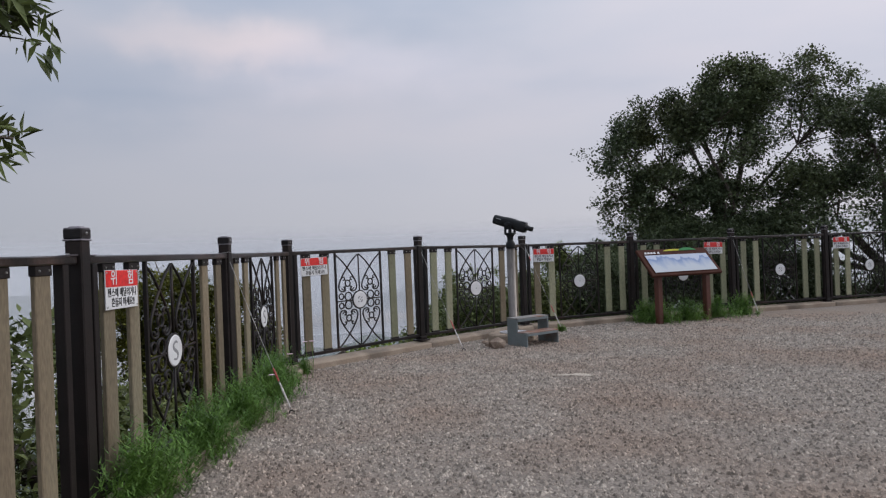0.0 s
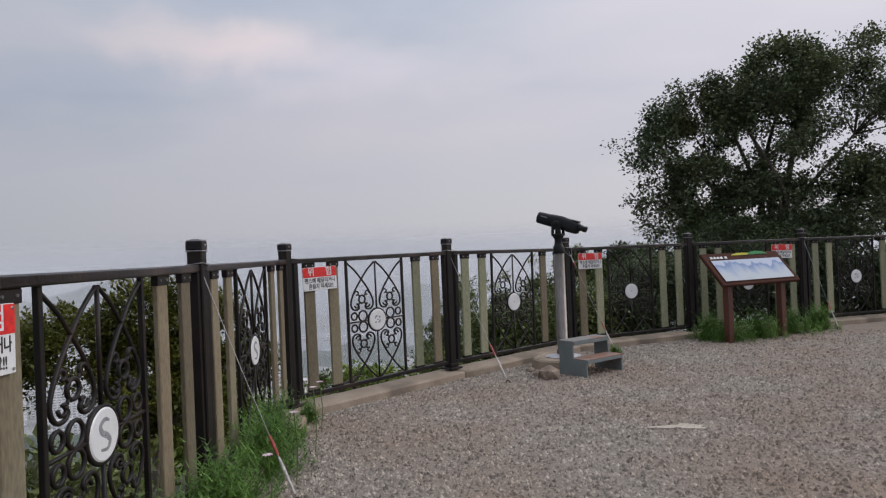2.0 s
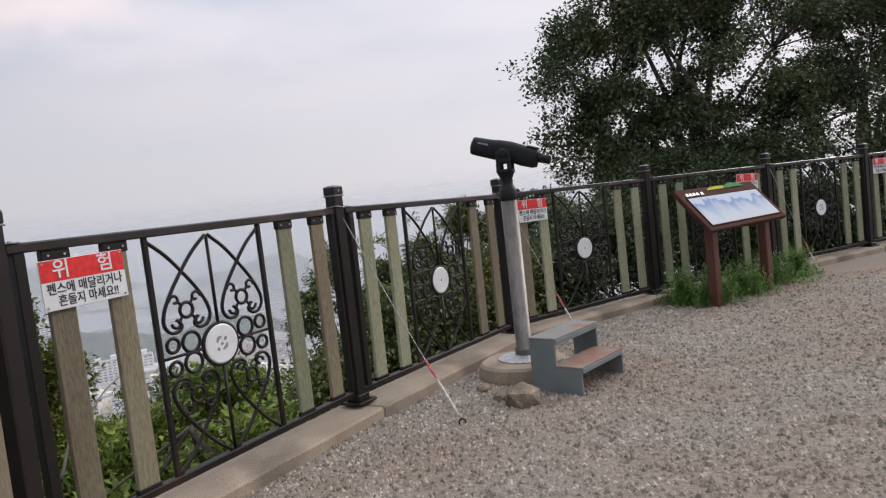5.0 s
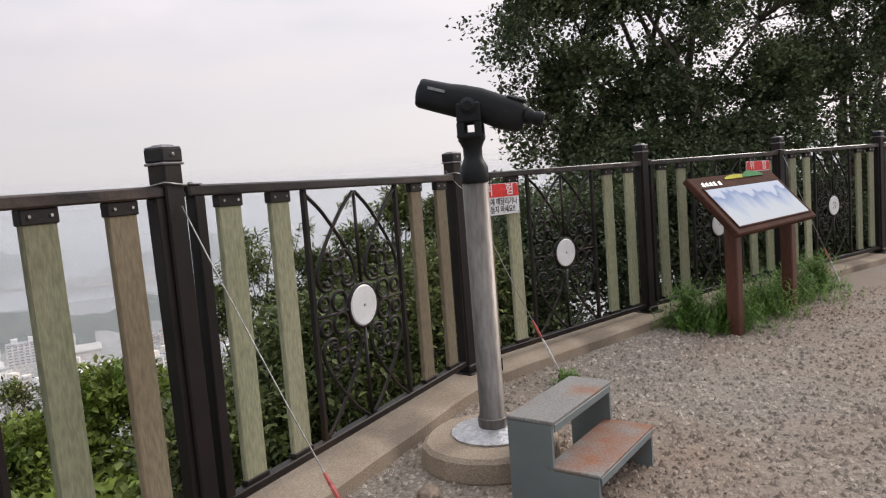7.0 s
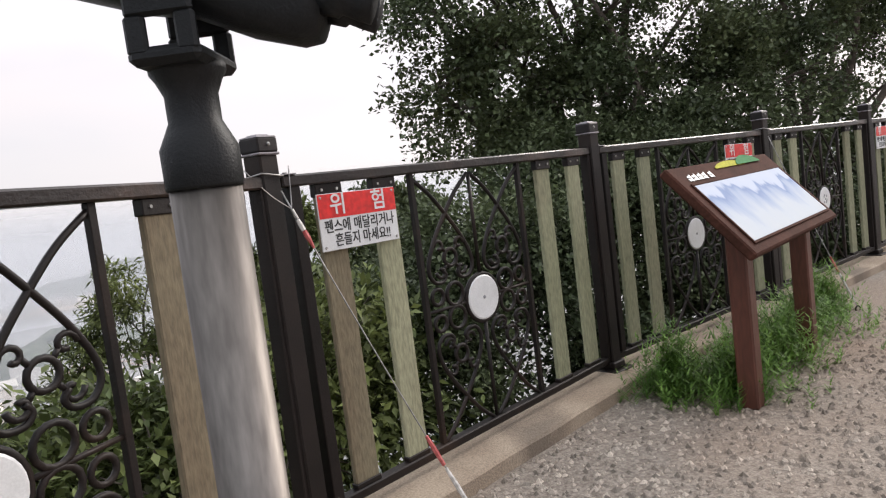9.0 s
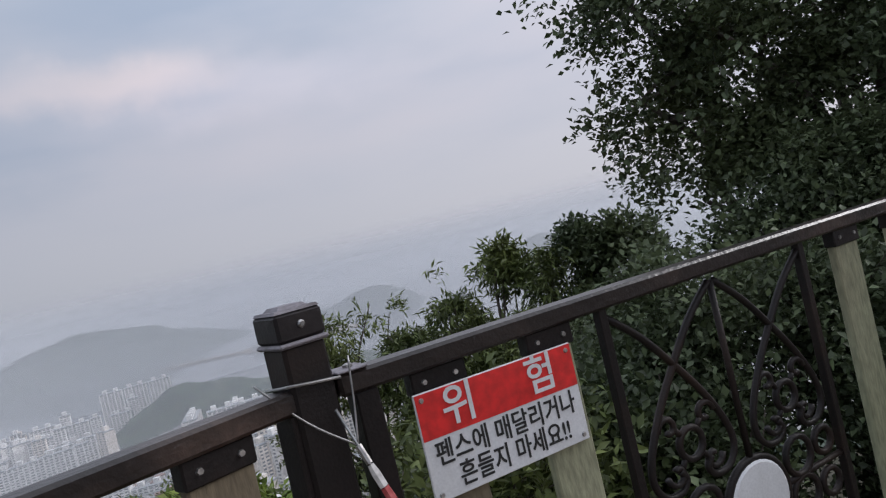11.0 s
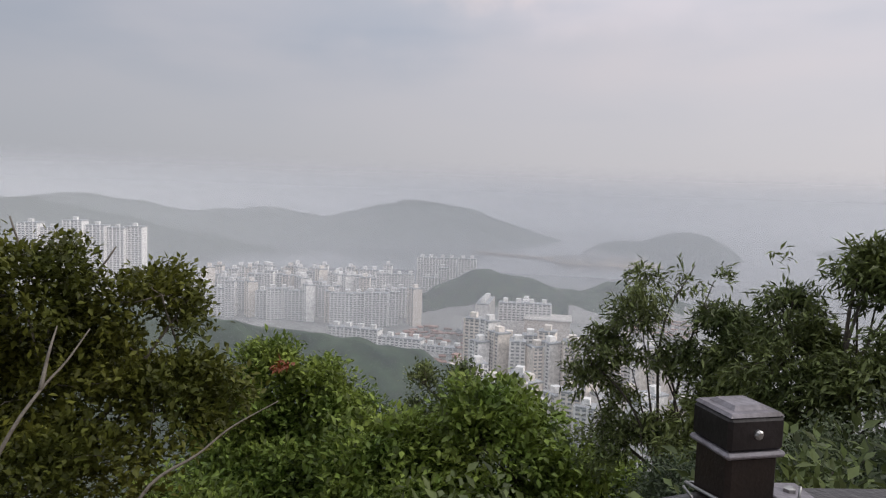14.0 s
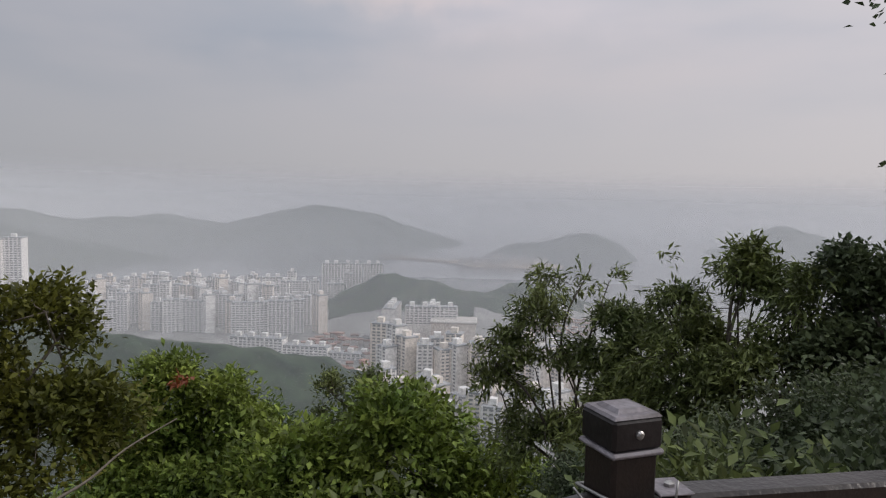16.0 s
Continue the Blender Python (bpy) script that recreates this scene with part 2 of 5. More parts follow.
BALLAST = mat("gravel_bed", (0.20, 0.166, 0.137), (0.335, 0.29, 0.246), 55, 0.95, 0, 1.0, 130, c3=(0.27, 0.20, 0.15), c3at=(0.42, 0.7), c3scale=0.7)
STONE = mat("crushed_gravel_stone", (0.295, 0.25, 0.208), (0.41, 0.358, 0.303), 9, 0.9, 0, 0.3, 200, island=0.55, c3=(0.30, 0.225, 0.175), c3at=(0.42, 0.7), c3scale=0.7)
LEAF_OAK = mat("dark_oak_leaf", (0.064, 0.086, 0.044), (0.130, 0.158, 0.076), 0.8, 0.42, 0, 0, 12, island=0.45, trans=0.25, c3=(0.08, 0.078, 0.03), spec=0.25)
LEAF_OLIVE = mat("olive_leaf", (0.07, 0.08, 0.015), (0.15, 0.148, 0.027), 0.8, 0.45, 0, 0, 12, island=0.45, trans=0.25, c3=(0.13, 0.10, 0.025), spec=0.2)
LEAF_FRESH = mat("fresh_green_leaf", (0.11, 0.165, 0.034), (0.24, 0.29, 0.06), 0.9, 0.42, 0, 0, 12, island=0.6, trans=0.28, c3=(0.17, 0.22, 0.03), c3at=(0.62, 0.75), spec=0.2)
LEAF_CHEST = mat("long_chestnut_leaf", (0.085, 0.112, 0.04), (0.185, 0.21, 0.07), 0.8, 0.4, 0, 0, 12, island=0.6, trans=0.25, c3=(0.11, 0.14, 0.03), c3at=(0.6, 0.75), spec=0.22)
LEAF_RED = mat("dead_red_leaf", (0.22, 0.055, 0.02), (0.3, 0.09, 0.03), 5, 0.6, 0, 0, island=0.3, trans=0.2)
GRASS = mat("feathery_weed_green", (0.085, 0.18, 0.03), (0.155, 0.275, 0.05), 3, 0.6, 0, 0, 12, island=0.4, trans=0.3)
PETAL = mat("pale_pink_petal", (0.75, 0.5, 0.6), (0.85, 0.7, 0.75), 20, 0.6, 0, 0, trans=0.3)
FOREST = mat("wooded_ground", (0.012, 0.026, 0.016), (0.046, 0.07, 0.04), 0.05, 0.95, 0, 0, 0.13, c3=(0.055, 0.068, 0.042))
SOIL = mat("leaf_litter_soil", (0.04, 0.04, 0.02), (0.075, 0.065, 0.035), 1.2, 0.95, 0, 0.5, 20)
APT = mat("pale_apartment_render", (0.84, 0.81, 0.78), (0.9, 0.87, 0.84), 0.03, 0.8, 0, 0, 0.4, objrand=0.12)
APT2 = mat("cream_apartment_render", (0.84, 0.75, 0.67), (0.88, 0.8, 0.72), 0.03, 0.8, 0, 0, 0.4, objrand=0.12)
WINDOW = mat("dark_apartment_glazing", (0.28, 0.285, 0.3), (0.4, 0.4, 0.41), 0.2, 0.2, 0, 0, 3)
ROOFR = mat("red_brown_house_roof", (0.26, 0.15, 0.12), (0.34, 0.22, 0.18), 0.1, 0.8, 0, 0, 2, island=0.4)
ROOFG = mat("grey_flat_roof", (0.25, 0.26, 0.27), (0.36, 0.36, 0.36), 0.1, 0.8, 0, 0, 2, island=0.3)
HOUSEW = mat("pale_house_wall", (0.5, 0.47, 0.44), (0.62, 0.59, 0.55), 0.1, 0.8, 0, 0, 2, island=0.25)
CITYG = mat("town_asphalt_ground", (0.2, 0.2, 0.19), (0.32, 0.31, 0.3), 0.02, 0.9, 0, 0, 0.2)
SEA = mat("calm_grey_sea", (0.10, 0.105, 0.115), (0.13, 0.135, 0.14), 0.01, 0.1, 0, 0.1, 0.3)


def haze_material(clear_share, low, high):
    """Thin air-light that lets most of the view through and thins out upwards; light passes both ways."""
    m = bpy.data.materials.new("sea_haze")
    m.use_nodes = True
    nt = m.node_tree
    n, l = nt.nodes, nt.links
    n.remove(n["Principled BSDF"])
    tc = n.new("ShaderNodeTexCoord")
    sep = n.new("ShaderNodeSeparateXYZ")
    l.new(tc.outputs["Object"], sep.inputs[0])
    up = n.new("ShaderNodeMapRange")
    up.interpolation_type = "SMOOTHSTEP"
    up.inputs[1].default_value, up.inputs[2].default_value = low, high
    up.inputs[3].default_value, up.inputs[4].default_value = 1 - clear_share, 0.0
    l.new(sep.outputs["Z"], up.inputs[0])
    d = n.new("ShaderNodeBsdfDiffuse")
    t = n.new("ShaderNodeBsdfTranslucent")
    for k in (d, t):
        k.inputs["Color"].default_value = HAZE
    body = n.new("ShaderNodeMixShader")
    body.inputs[0].default_value = 0.47
    l.new(d.outputs[0], body.inputs[1])
    l.new(t.outputs[0], body.inputs[2])
    clear = n.new("ShaderNodeBsdfTransparent")
    mx = n.new("ShaderNodeMixShader")
    l.new(up.outputs[0], mx.inputs[0])
    l.new(clear.outputs[0], mx.inputs[1])
    l.new(body.outputs[0], mx.inputs[2])
    l.new(mx.outputs[0], n["Material Output"].inputs["Surface"])
    return m


HAZE = (0.93, 0.94, 0.965, 1)


# ---- mesh helpers ----
def mesh_of(name, verts, faces, material, smooth=False):
    me = bpy.data.meshes.new(name)
    me.from_pydata([tuple(v) for v in verts], [], faces)
    me.materials.append(material)
    if smooth:
        me.polygons.foreach_set("use_smooth", [True] * len(me.polygons))
    me.update()
    return me


def bm_mesh(name, bm, material, smooth=False):
    bmesh.ops.recalc_face_normals(bm, faces=bm.faces)
    me = bpy.data.meshes.new(name)
    bm.to_mesh(me)
    bm.free()
    me.materials.append(material)
    if smooth:
        me.polygons.foreach_set("use_smooth", [True] * len(me.polygons))
    return me


def part(name, bm, material, parent=None, label="", smooth=False):
    """Links a bmesh or a mesh as one object under its thing."""
    me = bm if isinstance(bm, bpy.types.Mesh) else bm_mesh(name, bm, material, smooth)
    ob = new(name, me)
    if parent:
        ob.parent = parent
    if label:
        tagged(ob, label)
    return ob


def thing(name, label, category, group="", kind="", m=None):
    ob = new(name)
    ob.empty_display_size = 0.1
    tagged(ob, label, category, group, kind)
    if m is not None:
        ob.matrix_basis = m
    return ob


def add_box(bm, lo, hi, bevel=0.0, m=None):
    s = [hi[i] - lo[i] for i in range(3)]
    c = [(hi[i] + lo[i]) / 2 for i in range(3)]
    g = bmesh.ops.create_cube(bm, size=1.0, matrix=Matrix.Translation(c) @ Matrix.Diagonal((*s, 1)))
    vs = g["verts"]
    if bevel:
        es = list({e for v in vs for e in v.link_edges})
        vs = list({v for f in bmesh.ops.bevel(bm, geom=es, offset=bevel, segments=1, affect="EDGES")["faces"] for v in f.verts} | {v for v in vs if v.is_valid})
    if m is not None:
        bmesh.ops.transform(bm, matrix=m, verts=vs)
    return bm


def box(lo, hi, bevel=0.0, m=None):
    return add_box(bmesh.new(), lo, hi, bevel, m)


def tube_data(points, radii, sides=6, closed=False):
    """Rings swept along a line of points."""
    pts = [Vector(p) for p in points]
    k = len(pts)
    if not hasattr(radii, "__len__"):
        radii = [radii] * k
    verts, faces = [], []
    ref = None
    for i, p in enumerate(pts):
        a = pts[(i - 1) % k] if closed or i else p
        b = pts[(i + 1) % k] if closed or i < k - 1 else p
        d = (b - a).normalized() if (b - a).length > 1e-9 else Vector((0, 0, 1))
        if ref is None:
            ref = d.orthogonal().normalized()
        u = (ref - d * ref.dot(d))
        u = u.normalized() if u.length > 1e-6 else d.orthogonal().normalized()
        ref = u
        w = d.cross(u)
        for s in range(sides):
            ang = 2 * math.pi * s / sides
            verts.append(p + (u * math.cos(ang) + w * math.sin(ang)) * radii[i])
    for i in range(k if closed else k - 1):
        j = (i + 1) % k
        for s in range(sides):
            t = (s + 1) % sides
            faces.append((i * sides + s, i * sides + t, j * sides + t, j * sides + s))
    if not closed:
        faces.append(tuple(range(sides - 1, -1, -1)))
        faces.append(tuple((k - 1) * sides + s for s in range(sides)))
    return verts, faces


def joined(chunks):
    verts, faces = [], []
    for v, f in chunks:
        o = len(verts)
        verts.extend(v)
        faces.extend(tuple(i + o for i in q) for q in f)
    return verts, faces


def lathe(bm, profile, sides=20, m=None):
    """Turns a profile of (radius, height) round the z axis."""
    rings = []
    for r, z in profile:
        rings.append([bm.verts.new((r * math.cos(2 * math.pi * s / sides), r * math.sin(2 * math.pi * s / sides), z)) for s in range(sides)])
    for a, b in zip(rings, rings[1:]):
        for s in range(sides):
            t = (s + 1) % sides
            bm.faces.new((a[s], a[t], b[t], b[s]))
    bm.faces.new(rings[0][::-1])
    bm.faces.new(rings[-1])
    if m is not None:
        bmesh.ops.transform(bm, matrix=m, verts=[v for r in rings for v in r])
    return bm


# ---- plan ----
POSTS = [(-0.45, -0.35), (-0.74, 1.76), (-1.135, 3.97), (-1.465, 6.03), (-0.355, 7.71), (0.90, 9.42), (2.60, 10.52), (4.35, 11.36), (6.13, 12.21), (7.91, 13.07), (9.70, 13.9)]
P2 = [Vector(p) for p in POSTS]
SEA_Z = -180.0
GR = -0.05  # level of the gravel


def outside(x, y):
    """Metres outside the fence line (negative within)."""
    best, sign = 1e9, -1
    p = Vector((x, y))
    ext = [Vector((0.6, -40))] + P2 + [Vector((40, 27))]
    for a, b in zip(ext, ext[1:]):
        d = b - a
        t = max(0, min(1, (p - a).dot(d) / d.length_squared))
        q = a + d * t
        dist = (p - q).length
        if dist < best:
            best, sign = dist, (1 if d.x * (p - a).y - d.y * (p - a).x > 0 else -1)
    return best * sign


def swung(x, y):
    """Far places are laid out on a plan turned by 2.2 degrees about the lookout."""
    c, s = math.cos(radians(2.2)), math.sin(radians(2.2))
    return (1 + (x - 1) * c - (y - 8.3) * s, 8.3 + (x - 1) * s + (y - 8.3) * c)


# ridges, headlands and islands: half-width, then the crest line with its levels
RIDGES = [
    (85, [(-355, 190, -50), (-326, 239, -57), (-311, 267, -67), (-292, 295, -76), (-270, 322, -83), (-239, 353, -88), (-220, 372, -95), (-203, 387, -107), (-188, 402, -123), (-172, 425, -150)]),
    (95, [(-486, 872, -205), (-478, 930, -165), (-460, 955, -128), (-436, 975, -113), (-385, 1000, -124), (-326, 1017, -143), (-300, 1055, -148), (-263, 1097, -133), (-222, 1125, -142), (-170, 1150, -165)]),
    (230, [(-2300, 1000, -80), (-2133, 1310, -50), (-2050, 1437, -35), (-1931, 1748, -92), (-1810, 2011, -80), (-1652, 2143, -108), (-1500, 2350, -52), (-1434, 2413, -36), (-1330, 2470, -48), (-1235, 2521, -64), (-1150, 2560, -100), (-1100, 2585, -175)]),
    (170, [(-1950, 900, -40), (-1760, 1060, -48), (-1640, 1240, -90), (-1520, 1400, -135), (-1430, 1500, -175)]),
    (75, [(-600, 2228, -170), (-580, 2233, -138), (-461, 2261, -124), (-390, 2275, -100), (-342, 2283, -90), (-285, 2290, -101), (-252, 2295, -118), (-235, 2298, -165)]),
    (150, [(200, 2790, -130), (295, 2793, -68), (380, 2790, -95), (520, 2780, -150)]),
]
RIDGES = [(w, [(*swung(x, y), z) for x, y, z in pts]) for w, pts in RIDGES]


def ridge_level(x, y, w, pts):
    """Level of a ridge's flank over the sea bed, or None away from it."""
    best = None
    for (ax, ay, az), (bx, by, bz) in zip(pts, pts[1:]):
        dx, dy = bx - ax, by - ay
        t = max(0.0, min(1.0, ((x - ax) * dx + (y - ay) * dy) / (dx * dx + dy * dy)))
        d = math.hypot(x - ax - t * dx, y - ay - t * dy) / w
        if d < 2.4:
            z = SEA_Z - 20 + (az + t * (bz - az) - SEA_Z + 20) * math.exp(-d * d)
            best = z if best is None else max(best, z)
    return best


def height(x, y):
    s = outside(x, y) if abs(x) < 60 and abs(y) < 60 else math.hypot(x + 0.5, y - 6) * (1 if (y > -0.4 * x) else 0.3)
    if s <= 0.15:
        return -0.12
    z = -0.1 - 178 * (1 - math.exp(-(s - 0.15) / 330 - (max(0, s - 40) / 300) ** 2))
    r = math.hypot(x, y)
    if r > 1250:
        z -= min(40, (r - 1250) * 0.2)
    if r > 200 and y > 0:
        for w, pts in RIDGES:
            k = ridge_level(x, y, w, pts)
            if k is not None:
                z = max(z, k)
    if r > 60:
        z += 3.4 * noise.noise((x * 0.075, y * 0.075, 0)) + 5 * noise.noise((x * 0.012, y * 0.012, 3))
        if r > 1400:
            z += 7 * noise.noise((x * 0.004, y * 0.004, 5)) + 6 * noise.noise((x * 0.011, y * 0.011, 8))
    elif s > 3:
        z += 0.25 * noise.noise((x * 0.5, y * 0.5, 0))
    return z


def build_ground():
    angs = [radians(a) for a in np.concatenate([np.arange(45, 165, 0.5), np.arange(165, 405, 4.0)])]
    radii = list(np.concatenate([np.arange(0.5, 24, 0.55), np.geomspace(24.5, 4600, 150)]))
    cx, cy = 0.5, 6.0
    verts, faces = [(cx, cy, height(cx, cy))], []
    na = len(angs)
    for r in radii:
        for a in angs:
            x, y = cx + r * math.cos(a), cy + r * math.sin(a)
            verts.append((x, y, height(x, y)))
    for j in range(na):
        faces.append((0, 1 + j, 1 + (j + 1) % na))
    for i in range(len(radii) - 1):
        for j in range(na):
            k = (j + 1) % na
            faces.append((1 + i * na + j, 1 + (i + 1) * na + j, 1 + (i + 1) * na + k, 1 + i * na + k))
    me = mesh_of("ground", verts, faces, FOREST, True)
    me.materials.append(SOIL)
    me.materials.append(CITYG)
    which = []
    for p in me.polygons:
        c = p.center
        r = math.hypot(c.x, c.y)
        which.append(1 if r < 26 else 2 if 430 < r < 1350 and c.z < -166 else 0)
    me.polygons.foreach_set("material_index", which)
    tagged(new("ground", me), "wooded mountain slope running down to the hazy coastal town", "ground", kind="structure")
    w = bmesh.new()
    bmesh.ops.create_circle(w, cap_ends=True, radius=4800, segments=96, matrix=Matrix.Translation((0, 0, SEA_Z)))
    tagged(part("water", w, SEA), "calm grey sea of the bay under haze", "sea", kind="structure")


def build_haze():
    """Haze put in as pale see-through sheets round the mountain, each with its share of the air between them."""
    for r, share in ((330, 0.80), (760, 0.83), (900, 0.88), (1600, 0.60), (2150, 0.72), (3500, 0.25)):
        verts, faces, k = [], [], 128
        for z in (SEA_Z - 60, 0.0, r * 0.05):
            # the sheets lean outwards to catch more light from the sky
            q = r + (z + 100) * 0.25
            verts += [(q * math.cos(2 * math.pi * i / k), q * math.sin(2 * math.pi * i / k), z) for i in range(k)]
        for row in (0, k):
            faces += [(row + i, row + (i + 1) % k, row + k + (i + 1) % k, row + k + i) for i in range(k)]
        ob = new("mist", mesh_of("mist", verts, faces, haze_material(share, -45.0, r * 0.049), True))
        ob.location = (0.5, 8.5, 0)
        tagged(ob, "thin pale sea haze hanging over the town and bay", "mist", kind="stuff")


build_ground()
build_haze()


def build_gravel():
    inner = []
    for i, p in enumerate(P2):
        inner.append(p)
    loop = [Vector((-0.1, -9))] + inner + [Vector((15, 14.6)), Vector((15, -9))]
    bm = bmesh.new()
    top = [bm.verts.new((p.x, p.y, GR)) for p in loop]
    f = bm.faces.new(top)
    g = bmesh.ops.extrude_face_region(bm, geom=[f])
    bmesh.ops.translate(bm, vec=(0, 0, -0.3), verts=[v for v in g["geom"] if isinstance(v, bmesh.types.BMVert)])
    bmesh.ops.triangulate(bm, faces=bm.faces[:])
    tagged(part("pavement", bm, BALLAST), "beige and grey crushed gravel of the lookout terrace", "gravel", kind="structure")
    # loose stones over the stretch that is walked
    rng = np.random.default_rng(4)
    n = 150000
    x, y = rng.uniform(-1.5, 6.5, n), rng.uniform(-0.5, 10.8, n)
    keep = np.array([outside(a, b) < -0.205 for a, b in zip(x, y)])
    far = np.hypot(x - 0.3, y - 4.5)
    keep &= rng.uniform(0, 1, n) < np.clip(1.35 - far / 7.5, 0.25, 1)
    x, y = x[keep], y[keep]
    n = len(x)
    s = rng.uniform(0.005, 0.0165, n)
    base = np.array([(1, 0, 0), (0, 1, 0), (-1, 0, 0), (0, -1, 0), (0.1, 0.1, 0.95)], float)
    v = base[None] * s[:, None, None] * rng.uniform(0.6, 1.4, (n, 5, 1))
    ang = rng.uniform(0, 6.283, n)
    c, sn = np.cos(ang)[:, None], np.sin(ang)[:, None]
    vx, vy = v[:, :, 0] * c - v[:, :, 1] * sn, v[:, :, 0] * sn + v[:, :, 1] * c
    vz = v[:, :, 2] + GR + 0.001
    verts = np.stack([vx + x[:, None], vy + y[:, None], vz], 2).reshape(-1, 3)
    tri = np.array([(0, 1, 4), (1, 2, 4), (2, 3, 4), (3, 0, 4)])
    faces = (np.arange(n)[:, None, None] * 5 + tri[None]).reshape(-1, 3)
    me = bpy.data.meshes.new("gravel_stones")
    me.from_pydata(verts.tolist(), [], faces.tolist())
    me.materials.append(STONE)
    tagged(new("gravel_stones", me), "loose beige crushed stones strewn over the terrace", "gravel", kind="stuff")


build_gravel()


def build_kerb():
    for i, (a, b) in enumerate(zip(P2, P2[1:])):
        d = (b - a).normalized()
        L = (b - a).length
        bm = bmesh.new()
        add_box(bm, (0.004, -0.2, -0.35), (L - 0.004, 0.13, 0.018 + 0.002 * (i % 3)), 0.012)
        bmesh.ops.subdivide_edges(bm, edges=[e for e in bm.edges if e.calc_length() > 1], cuts=14)
        for v in bm.verts:
            if v.co.z > 0:
                v.co.y += 0.010 * noise.noise((v.co.x * 3 + i * 7, v.co.y * 9, 0))
                v.co.z += 0.005 * noise.noise((v.co.x * 4 + i * 5, v.co.y * 5, 4))
        ob = part("trim", bm, CONC)
        ob.matrix_basis = Matrix.Translation((a.x, a.y, 0)) @ Matrix.Rotation(math.atan2(d.y, d.x), 4, "Z")
        tagged(ob, "stained low concrete kerb under the fence", "kerb", "kerb pieces", "structure")


build_kerb()


# ---- fence ----
def build_post():
    t = thing("fence_post", "dark brown square steel fence post with a flanged cap", "fence post", "fence posts")
    part("shaft", box((-0.040, -0.040, 0.0), (0.040, 0.040, 1.312), 0.006), IRON, t)
    cap = part("cap", box((-0.044, -0.044, 1.318), (0.044, 0.044, 1.366), 0.005), IRONCAP, t)
    # top and lip are much paler than the sides of the cap
    top = bmesh.new()
    for lo, hi, z0, z1 in ((0.042, 0.0385, 1.3662, 1.371), (0.028, 0.022, 1.3712, 1.377)):
        bmesh.ops.create_cone(top, cap_ends=True, segments=4, radius1=lo * 1.4142, radius2=hi * 1.4142, depth=z1 - z0, matrix=Matrix.Translation((0, 0, (z0 + z1) / 2)) @ Matrix.Rotation(radians(45), 4, "Z"))
    part("cap_top", top, CAPTOP, cap, "grey cap top")
    part("lip", box((-0.0465, -0.0465, 1.3085), (0.0465, 0.0465, 1.3175), 0.0035), CAPTOP, cap, "pale grey edge of the cap")
    for sy in (-1, 1):
        b = bmesh.new()
        lathe(b, [(0.007, 0), (0.007, 0.003), (0.004, 0.006)], 8, Matrix.Translation((0.0, sy * 0.044, 1.343)) @ Matrix.Rotation(radians(-90 * sy), 4, "X"))
        part("bolt", b, GALV, cap, "bright steel bolt")
    part("base_plate", box((-0.085, -0.085, 0.012), (0.085, 0.085, 0.03), 0.004), IRON, t)
    part("base_collar", box((-0.054, -0.054, 0.03), (0.054, 0.054, 0.07), 0.006), IRON, t)
    return t


LREF = 2.03
GX, GW, GZ0, GZ1, MZ = 0.966, 0.335, 0.115, 1.185, 0.635


def curve_points(ctrl, k=6):
    """A smooth line through the control points (Catmull-Rom)."""
    p = [Vector(c) for c in ctrl]
    p = [p[0] * 2 - p[1]] + p + [p[-1] * 2 - p[-2]]
    out = []
    for i in range(1, len(p) - 2):
        for j in range(k):
            t = j / k
            a, b, c, d = p[i - 1], p[i], p[i + 1], p[i + 2]
            out.append(0.5 * ((2 * b) + (c - a) * t + (2 * a - 5 * b + 4 * c - d) * t * t + (3 * b - a - 3 * c + d) * t ** 3))
    out.append(p[-2])
    return out


